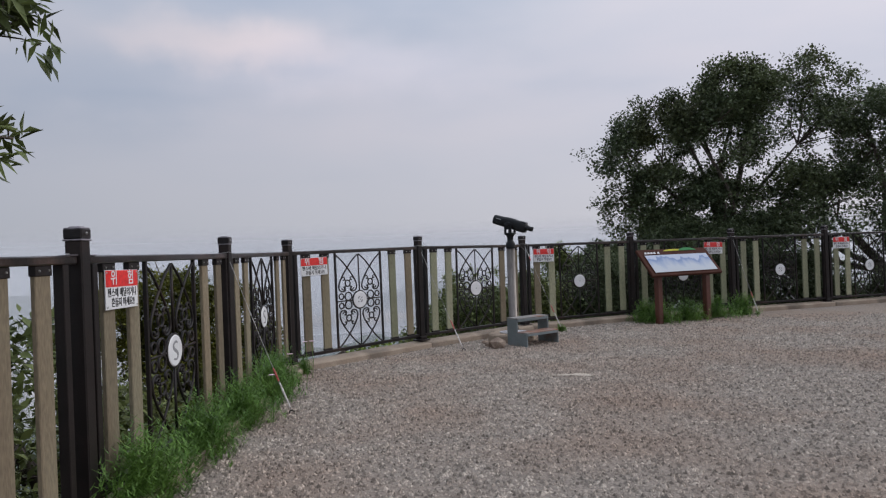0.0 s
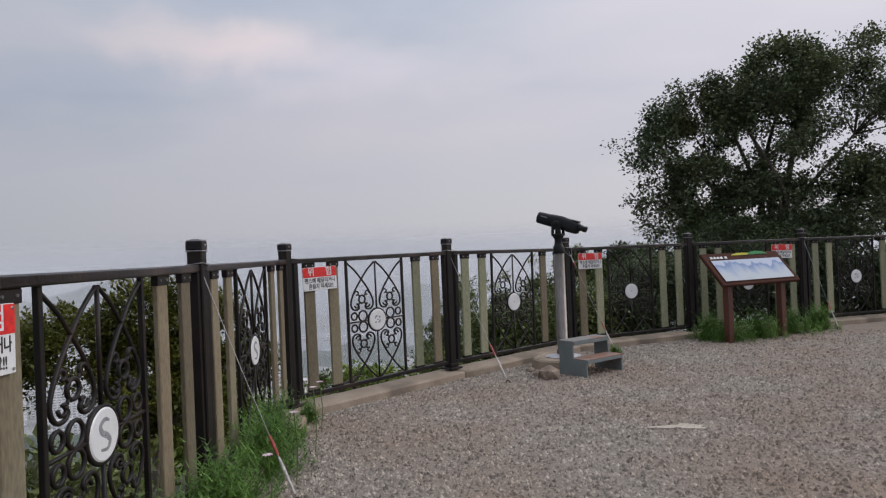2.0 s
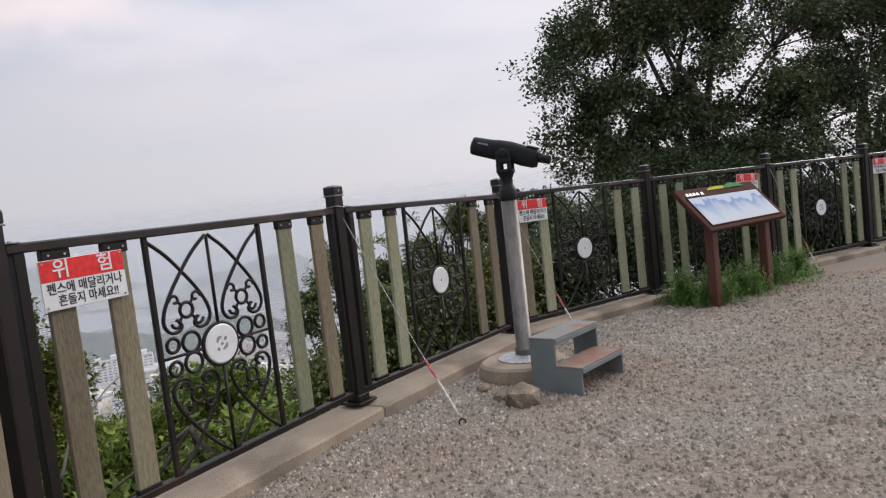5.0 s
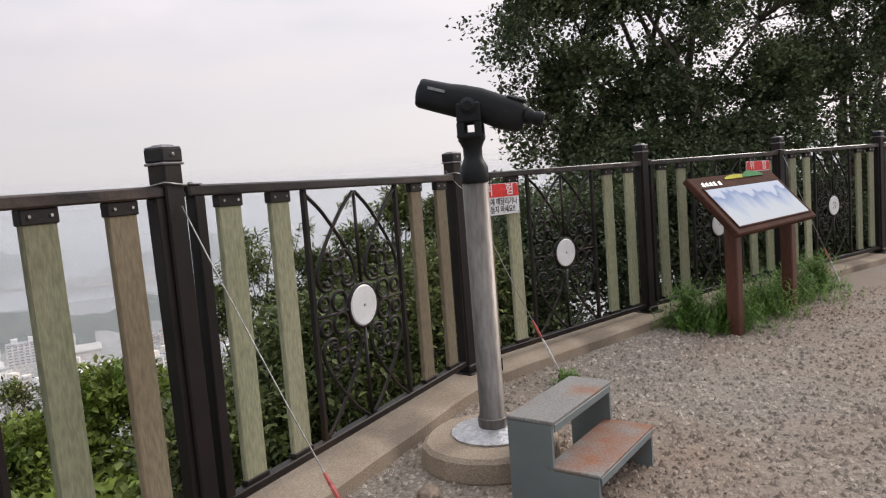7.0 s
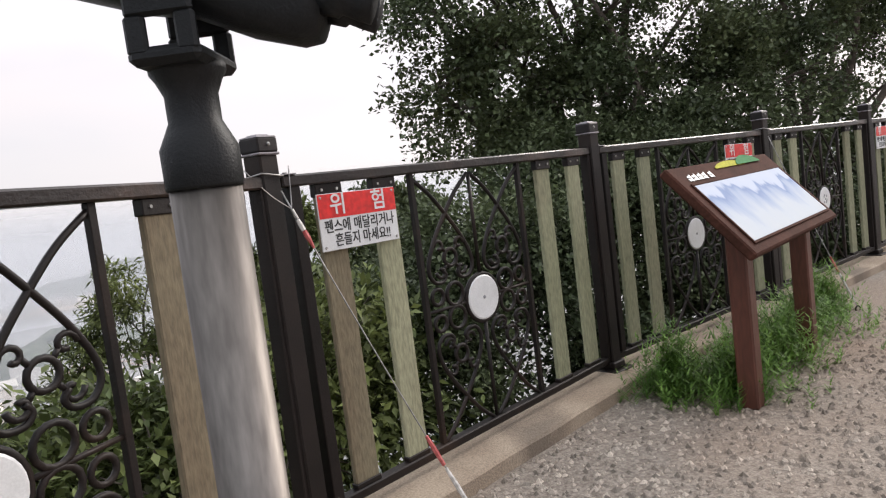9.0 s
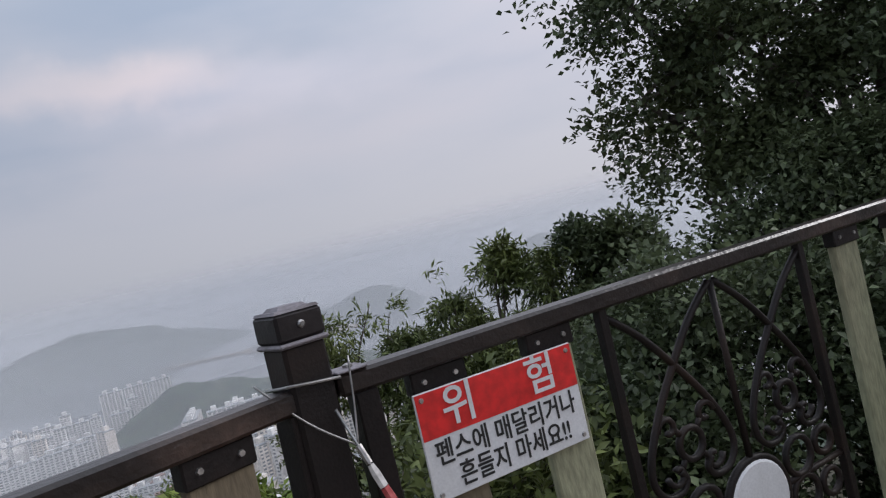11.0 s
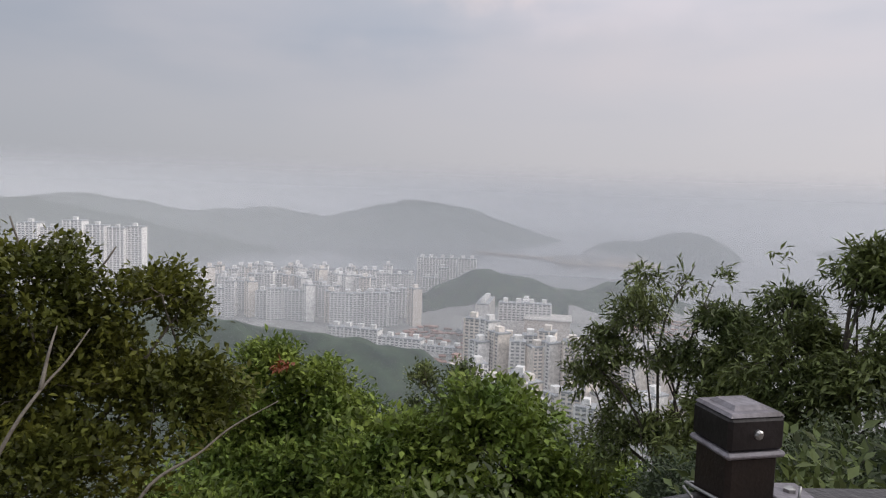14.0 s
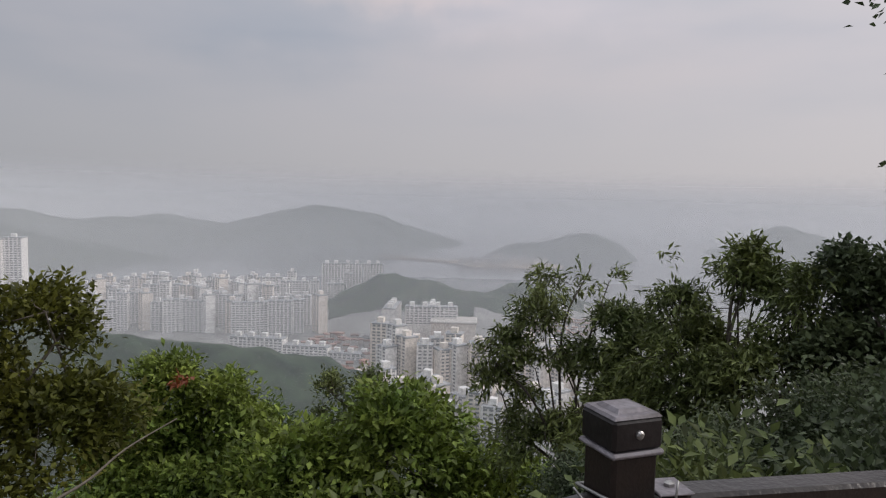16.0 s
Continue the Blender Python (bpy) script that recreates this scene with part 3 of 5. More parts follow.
def scrollwork():
    chunks = []
    R = 0.0088

    def line(pts, r=R, closed=False):
        chunks.append(tube_data([(GX + p[0], 0, p[1]) for p in pts], r, 6, closed))

    def ring(x, z, r, a0=0, a1=360, k=14, rr=R):
        full = a1 - a0 >= 360
        pts = [(x + r * math.cos(radians(a0 + (a1 - a0) * i / k)), z + r * math.sin(radians(a0 + (a1 - a0) * i / k))) for i in range(k if full else k + 1)]
        line(pts, rr, full)

    def curl(x, z, r, a0, turn, rr=R * 0.9):
        pts = []
        for i in range(11):
            a = radians(a0 + turn * 300 * i / 10)
            q = r * (1 - 0.07 * i)
            pts.append((x + q * math.cos(a), z + q * math.sin(a)))
        line(pts, rr)

    for up in (1, -1):
        for side in (1, -1):
            cx = side * GW / 2

            def put(a, h):
                return (cx + a, MZ + up * h)
            for m in (1, -1):
                line(curve_points([put(-0.16 * m, 0.545), put(-0.075 * m, 0.475), put(0.0, 0.39), put(0.07 * m, 0.30), put(0.118 * m, 0.215), put(0.128 * m, 0.155), put(0.10 * m, 0.115), put(0.055 * m, 0.112), put(0.035 * m, 0.135), put(0.05 * m, 0.158)], 4))
                for v in (1, -1):
                    curl(cx + 0.058 * m, MZ + up * (0.205 + 0.052 * v), 0.03, 90 * (1 - m) + (0 if v * up > 0 else 0), m * v * up)
                    line([put(0.025 * m, 0.205 + 0.025 * v), put(0.042 * m, 0.205 + 0.048 * v)], R * 0.8)
            ring(cx, MZ + up * 0.205, 0.036)
            # loops beside the medallion
            ring(side * 0.165, MZ + up * 0.05, 0.048)
            ring(side * 0.265, MZ + up * 0.055, 0.033)
    for up in (1, -1):
        line([(0, MZ + up * 0.11), (0, MZ + up * 0.545)], 0.009)
    for side in (1, -1):
        line([(side * 0.105, MZ), (side * GW, MZ)], 0.008)
    ring(0, MZ, 0.104, k=24, rr=0.010)
    v, f = joined(chunks)
    return mesh_of("scrollwork", v, f, IRON, True)


def build_panel():
    t = thing("fence", "dark steel fence section with weathered slats and scrolled grille", "fence", "fence sections")
    part("top_rail", box((0.05, -0.028, 1.20), (LREF - 0.05, 0.028, 1.240), 0.006), RAIL, t)
    for x, s in ((0.05, 1), (LREF - 0.05, -1)):
        br = part("rail_bracket", box((min(x, x + s * 0.055), -0.031, 1.2405), (max(x, x + s * 0.055), 0.031, 1.2445), 0.0015), CAPTOP, t, "weathered steel bracket plate")
        bo = bmesh.new()
        lathe(bo, [(0.009, 0), (0.009, 0.005), (0.005, 0.007)], 6, Matrix.Translation((x + s * 0.03, 0, 1.2445)))
        part("bolt", bo, GALV, br)
    part("bottom_rail", box((0.05, -0.022, 0.062), (LREF - 0.05, 0.022, 0.098), 0.005), IRON, t)
    for x in (0.095, LREF - 0.135):
        part("side_bar", box((x - 0.021, -0.025, 0.098), (x + 0.021, 0.025, 1.20), 0.003), IRON, t)
    for k, x in enumerate((0.235, 0.485, LREF - 0.54, LREF - 0.275)):
        bm = box((x - 0.052, -0.010, 0.105), (x + 0.052, 0.014, 1.165), 0.004)
        s = part("slat", bm, SLAT, t)
        for z0, z1 in ((1.155, 1.20), (0.098, 0.118)):
            br = part("bracket", box((x - 0.056, -0.016, z0), (x + 0.056, 0.018, z1), 0.003), IRON, s, "dark steel slat bracket")
        for z in (1.178,):
            for dx in (-0.032, 0.032):
                b = bmesh.new()
                lathe(b, [(0.006, 0), (0.005, 0.004)], 6, Matrix.Translation((x + dx, -0.016, z)) @ Matrix.Rotation(radians(90), 4, "X"))
                part("screw", b, GALV, s, "bright screw head")
    g = part("grille", scrollwork(), IRON, t)
    for x in (GX - GW, GX + GW):
        part("grille_bar", box((x - 0.011, -0.011, 0.098), (x + 0.011, 0.011, 1.20), 0.002), IRON, g)
    med = bmesh.new()
    lathe(med, [(0.092, -0.012), (0.098, -0.008), (0.098, 0.008), (0.092, 0.012)], 28, Matrix.Translation((GX, 0, MZ)) @ Matrix.Rotation(radians(90), 4, "X"))
    md = part("medallion", med, WHITE, g, "round white enamelled medallion")
    pin = bmesh.new()
    lathe(pin, [(0.008, 0), (0.006, 0.004)], 8, Matrix.Translation((GX, -0.012, MZ)) @ Matrix.Rotation(radians(90), 4, "X"))
    part("pin", pin, EMBLEM, md)
    return t


RISE = {4: 0.022, 3: 0.006}  # posts set a little higher


def seg_pose(i):
    a, b = P2[i], P2[i + 1]
    d = b - a
    dz = RISE.get(i + 1, 0.0) - RISE.get(i, 0.0)
    return Matrix.Translation((a.x, a.y, RISE.get(i, 0.0))) @ Matrix.Rotation(math.atan2(d.y, d.x), 4, "Z") @ Matrix.Rotation(-math.atan2(dz, d.length), 4, "Y"), d.length


def build_emblem(panel, style):
    """A grey swirl printed on the medallion."""
    grille = [o for o in panel.children if o.name.split(".")[0] == "grille"][0]
    med = [o for o in grille.children if o.name.startswith("medallion")][0]
    chunks = []
    if style == 1:
        lines = [[(0.03, 0.045), (0.0, 0.055), (-0.03, 0.038), (-0.022, 0.012), (0.012, -0.008), (0.03, -0.03), (0.012, -0.055), (-0.032, -0.05)]]
        width = 0.012
    else:
        lines = [[(-0.03, 0.01), (-0.02, 0.03), (0.0, 0.035)], [(0.0, -0.03), (0.02, -0.02), (0.03, 0.0)], [(-0.02, -0.03), (-0.03, -0.015)], [(0.015, 0.015), (0.03, 0.03)]]
        width = 0.009
    for ln in lines:
        pts = curve_points([(GX + a, -0.0125, MZ + c) for a, c in ln], 3)
        rad = [width * (0.35 + 0.65 * math.sin(math.pi * (q + 0.5) / len(pts))) for q in range(len(pts))]
        v, f = tube_data(pts, rad, 8)
        chunks.append(([Vector((q.x, -0.0125 + (q.y + 0.0125) * 0.1, q.z)) for q in v], f))
    v, f = joined(chunks)
    return mesh_of("emblem", v, f, EMBLEM), med


def build_fence():
    post = build_post()
    panel = build_panel()
    for i, p in enumerate(P2):
        a = P2[max(0, i - 1)]
        b = P2[min(len(P2) - 1, i + 1)]
        ang = math.atan2((b - a).y, (b - a).x)
        m = Matrix.Translation((p.x, p.y, RISE.get(i, 0.0))) @ Matrix.Rotation(ang, 4, "Z")
        if i == 0:
            post.matrix_basis = m
        else:
            copy_thing(post, m)
    made = []
    for i in range(len(P2) - 1):
        m, L = seg_pose(i)
        m = m @ Matrix.Diagonal((L / LREF, 1, 1, 1))
        if i == 0:
            panel.matrix_basis = m
            made.append(panel)
        else:
            made.append(copy_thing(panel, m))
    for i, pn in enumerate(made):
        slats = [o for o in pn.children if o.name.startswith("slat")]
        for k, s in enumerate(slats):
            if i >= 6 or (i == 5 and k >= 1) or (i == 4 and k < 2) or (i == 3 and k == 2):
                if "greenslat" not in MATS:
                    MATS["greenslat"] = {}
                if k not in MATS["greenslat"]:
                    me = s.data.copy()
                    me.materials.clear()
                    me.materials.append(SLATG)
                    MATS["greenslat"][k] = me
                s.data = MATS["greenslat"][k]
        style = {1: 1, 2: 1, 3: 2, 7: 2, 8: 2, 0: 1}.get(i)
        if style:
            me, med = build_emblem(pn, style)
            part("emblem", me, EMBLEM, med, "grey swirl printed on white")
    return made


PANELS = build_fence()


def text_part(body, size, x, z, y, material, parent, name="lettering", width=None):
    c = bpy.data.curves.new(name, "FONT")
    c.body, c.size, c.align_x, c.align_y = body, size, "CENTER", "CENTER"
    c.extrude, c.resolution_u, c.offset = 0.0006, 3, size * 0.012
    c.materials.append(material)
    ob = new(name, c)
    ob.parent = parent
    ob.matrix_basis = Matrix.Translation((x, y, z)) @ Matrix.Rotation(radians(90), 4, "X")
    if width:
        bpy.context.view_layer.update()
        if ob.dimensions.x > 0:
            ob.scale = (width / ob.dimensions.x, 1, 1)
    return ob


def build_sign(i, u, tilt=0.0, label="red and white Korean danger sign screwed to the fence slats"):
    m, L = seg_pose(i)
    t = thing("warning_sign", label, "sign", "warning signs", m=m @ Matrix.Translation((u * L / LREF, -0.026, 1.062)) @ Matrix.Rotation(radians(tilt), 4, "Y"))
    part("plate", box((-0.182, -0.002, -0.1), (0.182, 0.004, 0.1), 0.0015), WHITE, t, "white enamelled plate")
    part("red_band", box((-0.180, -0.0032, 0.014), (0.180, -0.0021, 0.098)), REDP, t, "red upper band")
    text_part("위", 0.082, -0.095, 0.056, -0.0045, WHITE, t)
    text_part("험", 0.082, 0.095, 0.056, -0.0045, WHITE, t)
    text_part("펜스에 매달리거나", 0.05, 0.0, -0.018, -0.0032, BLACKP, t, width=0.325)
    text_part("흔들지 마세요!!", 0.05, 0.008, -0.068, -0.0032, BLACKP, t, width=0.26)
    for x in (-0.168, 0.168):
        for z in (-0.087, 0.087):
            b = bmesh.new()
            lathe(b, [(0.0055, 0), (0.004, 0.003)], 8, Matrix.Translation((x, -0.0032, z)) @ Matrix.Rotation(radians(90), 4, "X"))
            part("screw", b, GALV, t)


build_sign(1, 0.345, 1.0)
build_sign(3, 0.345, -1.0)
build_sign(5, 0.36, 0.5)
build_sign(6, LREF - 0.40, 1.0)
build_sign(8, 0.345)


# ---- guy cables ----
def build_cable(top, foot, label, sling=None):
    a, b = Vector(top), Vector(foot)
    t = thing("guy_cable", label, "cable", "guy cables")
    pts = [a.lerp(b, k / 12) + Vector((0, 0, -0.02 * math.sin(math.pi * k / 12))) for k in range(13)]
    part("wire", mesh_of("wire", *tube_data(pts, 0.0028, 5), CABLE, True), CABLE, t)
    part("white_tape", mesh_of("white_tape", *tube_data([a.lerp(b, s) + Vector((0, 0, -0.02 * math.sin(math.pi * s))) for s in (0.80, 0.85, 0.90, 0.97)], [0.006, 0.009, 0.008, 0.006], 6), TAPEW), TAPEW, t, "strip of white marker tape")
    part("red_tape", mesh_of("red_tape", *tube_data([a.lerp(b, s) + Vector((0, 0, -0.02 * math.sin(math.pi * s))) for s in (0.70, 0.74, 0.79)], [0.006, 0.009, 0.007], 6), TAPER), TAPER, t, "faded red marker tape")
    if sling:
        # strands from both sides of the post meet in a crimped ferrule, with tape below it
        def on(s):
            return a.lerp(b, s) + Vector((0, 0, -0.02 * math.sin(math.pi * s)))
        knot = on(0.05)
        for side in sling:
            p = Vector(side)
            strand = curve_points([p, p.lerp(knot, 0.5) + Vector((0.0, 0.0, -0.012)), knot], 5)
            part("sling_wire", mesh_of("sling_wire", *tube_data(strand, 0.002, 5), CABLE, True), CABLE, t)
        part("ferrule", mesh_of("ferrule", *tube_data([on(0.05), on(0.075)], [0.006, 0.006], 8), GALV), GALV, t, "crimped steel ferrule")
        part("white_tape", mesh_of("white_tape", *tube_data([on(0.077), on(0.09), on(0.107)], [0.006, 0.0085, 0.008], 6), TAPEW), TAPEW, t, "strip of white marker tape")
        part("red_tape", mesh_of("red_tape", *tube_data([on(0.108), on(0.125), on(0.155)], [0.008, 0.009, 0.004], 6), TAPER), TAPER, t, "faded red marker tape")
    h = Vector((b.x, b.y, GR - 0.01))
    loop = [h + Vector((0.02 * math.cos(k), 0.0, 0.022 + 0.02 * math.sin(k))) for k in np.linspace(0, 6.0, 10)]
    part("anchor_hook", mesh_of("anchor_hook", *tube_data(loop, 0.005, 6), IRON, True), IRON, t, "dark steel anchor hook")


build_cable((-1.10, 3.96, 1.19), (-0.66, 4.05, GR + 0.02), "thin steel guy cable from fence to gravel anchor")
build_cable((-0.31, 7.69, 1.19), (0.26, 7.28, GR + 0.02), "thin steel guy cable with red and white tape")
build_cable((0.95, 9.40, 1.19), (1.45, 9.26, GR + 0.02), "thin steel guy cable beside the viewing scope", ((0.845, 9.345, 1.265), (0.985, 9.425, 1.27)))
build_cable((4.37, 11.31, 1.19), (4.63, 10.9, GR + 0.02), "thin steel guy cable beside the display board")


# ---- viewing binoculars ----
def build_binoculars():
    px, py = 0.81, 8.27
    slab = bmesh.new()
    lathe(slab, [(0.30, -0.12), (0.32, -0.04), (0.31, 0.035), (0.29, 0.052)], 18)
    for v in slab.verts:
        k = 1 + 0.09 * noise.noise((v.co.x * 5, v.co.y * 5, 1))
        v.co.x *= k
        v.co.y *= k
    so = part("footing_slab", slab, CONC)
    so.location = (px - 0.02, py - 0.03, 0.0)
    tagged(so, "round rough concrete footing on the gravel", "footing")
    t = thing("viewing_binoculars", "black coin viewing binoculars on a stainless pole", "binoculars", m=Matrix.Translation((px, py, 0.052)))
    fl = bmesh.new()
    lathe(fl, [(0.19, 0.0), (0.195, 0.008), (0.10, 0.022), (0.062, 0.03)], 16)
    for v in fl.verts:
        v.co.z += 0.006 * noise.noise((v.co.x * 25, v.co.y * 25, 0)) if v.co.z > 0.001 else 0
    part("foot_flashing", fl, FOIL, t, "crumpled silver flashing round the foot")
    po = bmesh.new()
    lathe(po, [(0.064, 0.02), (0.064, 0.075), (0.0575, 0.08), (0.0575, 1.14)], 28)
    pole = part("pole", po, STEEL, t, "brushed stainless steel pole", True)
    cl = bmesh.new()
    lathe(cl, [(0.066, 0.03), (0.068, 0.035), (0.068, 0.07), (0.066, 0.075)], 28)
    part("foot_collar", cl, STEEL, pole, "", True)
    lk = bmesh.new()
    add_box(lk, (0.052, -0.016, 0.28), (0.062, 0.016, 0.34), 0.003)
    part("lock_plate", lk, IRON, pole)
    nk = bmesh.new()
    lathe(nk, [(0.060, 1.135), (0.062, 1.14), (0.062, 1.20), (0.05, 1.225), (0.042, 1.242), (0.042, 1.285), (0.052, 1.308), (0.06, 1.32), (0.06, 1.332), (0.03, 1.338)], 24)
    part("neck", nk, BINOC, t, "black cast neck", True)
    # head turned out over the fence, nose up
    head = Matrix.Translation((0.0, 0.0, 1.462)) @ Matrix.Rotation(radians(164), 4, "Z") @ Matrix.Rotation(radians(-19), 4, "Y") @ Matrix.Translation((-0.07, 0, 0.016)) @ Matrix.Diagonal((1.1, 0.95, 1.2, 1))
    yk = bmesh.new()
    for s in (-1, 1):
        add_box(yk, (-0.052, s * 0.080 - 0.008, -0.070), (0.052, s * 0.080 + 0.008, 0.014), 0.006)
        for q in (-1, 1):
            add_box(yk, (q * 0.038 - 0.016, s * 0.080 - 0.008, -0.125), (q * 0.038 + 0.016, s * 0.080 + 0.008, -0.066), 0.005)
        lathe(yk, [(0.036, 0), (0.036, 0.02), (0.02, 0.028)], 14, Matrix.Translation((0, s * 0.073, 0)) @ Matrix.Rotation(radians(-90 * s), 4, "X"))
    add_box(yk, (-0.056, -0.088, -0.140), (0.056, 0.088, -0.112), 0.01)
    y_ob = part("yoke", yk, BINOC, t, "black cast yoke")
    y_ob.matrix_basis = Matrix.Translation((0.0, 0.0, 1.462)) @ Matrix.Rotation(radians(164), 4, "Z")
    # body: rounded section lofted along x (front is +x)
    sec = [(-0.16, 0.052, 0.046, -0.004), (-0.135, 0.064, 0.056, -0.004), (-0.06, 0.068, 0.060, -0.002), (0.03, 0.071, 0.058, 0.006), (0.10, 0.074, 0.060, 0.0), (0.16, 0.074, 0.056, -0.004), (0.262, 0.072, 0.053, -0.006), (0.272, 0.068, 0.049, -0.006)]
    verts, faces = [], []
    N = 20
    for x, w, h, dz in sec:
        for k in range(N):
            a = 2 * math.pi * k / N
            ca, sa = math.cos(a), math.sin(a)
            q = 0.62
            verts.append((x, w * math.copysign(abs(ca) ** q, ca), dz + h * math.copysign(abs(sa) ** q, sa)))
    for i in range(len(sec) - 1):
        for k in range(N):
            j = (k + 1) % N
            faces.append((i * N + k, i * N + j, (i + 1) * N + j, (i + 1) * N + k))
    faces.append(tuple(range(N))[::-1])
    faces.append(tuple((len(sec) - 1) * N + k for k in range(N)))
    bo = part("optics_body", mesh_of("optics_body", verts, faces, BINOC, True), BINOC, t, "black optics housing")
    bo.matrix_basis = head
    for s in (-1, 1):
        ep = bmesh.new()
        lathe(ep, [(0.027, 0), (0.027, 0.03), (0.022, 0.035), (0.025, 0.055), (0.027, 0.075), (0.018, 0.078)], 16, Matrix.Translation((-0.155, s * 0.033, 0.006)) @ Matrix.Rotation(radians(-90), 4, "Y"))
        part("eyepiece", ep, BINOC, bo, "rubber eyepiece", True)
        ob = bmesh.new()
        lathe(ob, [(0.030, 0), (0.030, 0.006), (0.024, 0.008)], 18, Matrix.Translation((0.27, s * 0.034, -0.006)) @ Matrix.Rotation(radians(90), 4, "Y"))
        part("objective", ob, BINOG, bo, "dark objective lens", True)
        pl = bmesh.new()
        add_box(pl, (0.165, s * 0.0755 - 0.002, 0.010), (0.235, s * 0.0755 + 0.002, 0.020), 0.001)
        part("maker_plate", pl, EMBLEM, bo, "small grey maker's plate")
    gp = bmesh.new()
    add_box(gp, (-0.150, -0.05, 0.050), (-0.07, 0.05, 0.062), 0.006)
    part("top_pad", gp, BINOG, bo)
    # rocks by the footing
    for k, (x, y, r) in enumerate(((0.66, 7.52, 0.125), (0.54, 7.66, 0.06), (0.46, 7.92, 0.05))):
        bm = bmesh.new()
        bmesh.ops.create_icosphere(bm, subdivisions=1 if k == 0 else 2, radius=r)
        for v in bm.verts:
            v.co *= 1 + 0.35 * noise.noise(v.co * 14 + Vector((k * 5, 0, 0)))
            v.co.z *= 0.75 if k == 0 else 0.62
        ob = part("stone", bm, ROCK)
        ob.location = (x, y, GR + r * 0.35)
        tagged(ob, "broken brown stone lying by the footing", "stone", "loose stones")


build_binoculars()


# ---- step stool ----
def build_stool():
    m = Matrix.Translation((0.765, 7.76, GR)) @ Matrix.Rotation(radians(46), 4, "Z")
    t = thing("step_stool", "blue-grey painted steel two-step stool with rusty treads", "step stool", m=m)
    W, H, h, D1, D2, th = 0.555, 0.335, 0.165, 0.185, 0.36, 0.016

    def side(x0, name):
        bm = bmesh.new()
        prof = [(0, 0.0), (-D2, 0.0), (-D2, h), (-D1, h), (-D1, H), (0, H)]
        a = [bm.verts.new((x0, y, z)) for y, z in prof]
        b = [bm.verts.new((x0 + th, y, z)) for y, z in prof]
        bm.faces.new(a)
        bm.faces.new(b[::-1])
        for i in range(6):
            j = (i + 1) % 6
            bm.faces.new((a[i], b[i], b[j], a[j]))
        bmesh.ops.triangulate(bm, faces=[f for f in bm.faces if len(f.verts) > 4])
        part(name, bm, GREYP, t, "blue-grey painted side plate")
    side(0, "side_plate")
    side(W - th, "side_plate")
    up = part("upper_tread", box((0.0, -D1 - 0.008, H + 0.001), (W, 0.004, H + 0.016), 0.003), TREAD, t, "worn grey upper tread")
    part("upper_lip", box((th, -D1 - 0.008, H - 0.03), (W - th, -D1 - 0.001, H), 0.002), GREYP, up)
    lo = part("lower_tread", box((0.0, -D2 - 0.006, h + 0.001), (W, -D1 + 0.03, h + 0.014), 0.003), TREAD, t, "rust-stained lower tread")
    part("lower_lip", box((th, -D2 - 0.006, h - 0.03), (W - th, -D2 + 0.001, h), 0.002), GREYP, lo)
    part("back_brace", box((th, -0.02, H - 0.06), (W - th, -0.008, H - 0.002), 0.002), GREYP, t)


build_stool()


# ---- display board ----
def board_picture():
    m = bpy.data.materials.new("faded_bay_picture")
    m.use_nodes = True
    nt = m.node_tree
    n, l = nt.nodes, nt.links
    b = n["Principled BSDF"]
    tc = n.new("ShaderNodeTexCoord")
    sp = n.new("ShaderNodeSeparateXYZ")
    l.new(tc.outputs["Object"], sp.inputs[0])
    nz = n.new("ShaderNodeTexNoise")
    nz.inputs["Scale"].default_value, nz.inputs["Detail"].default_value = 5, 6
    mp = n.new("ShaderNodeMapping")
    mp.inputs["Scale"].default_value = (1, 0.4, 1)
    l.new(tc.outputs["Object"], mp.inputs["Vector"])
    l.new(mp.outputs[0], nz.inputs["Vector"])
    ad = n.new("ShaderNodeMath")
    ad.operation, ad.inputs[1].default_value = "MULTIPLY_ADD", 0.55
    l.new(nz.outputs["Fac"], ad.inputs[0])
    l.new(sp.outputs["Y"], ad.inputs[2])
    r = n.new("ShaderNodeValToRGB")
    e = r.color_ramp.elements
    e[0].position, e[0].color = 0.28, (0.50, 0.53, 0.56, 1)
    e[1].position, e[1].color = 0.80, (0.50, 0.54, 0.62, 1)
    for p, c in ((0.42, (0.48, 0.52, 0.57, 1)), (0.52, (0.34, 0.40, 0.53, 1)), (0.58, (0.20, 0.27, 0.44, 1)), (0.61, (0.46, 0.51, 0.62, 1))):
        k = e.new(p)
        k.color = c
    l.new(ad.outputs[0], r.inputs[0])
    l.new(r.outputs[0], b.inputs["Base Color"])
    b.inputs["Roughness"].default_value = 0.7
    b.inputs["Specular IOR Level"].default_value = 0.12
    return m


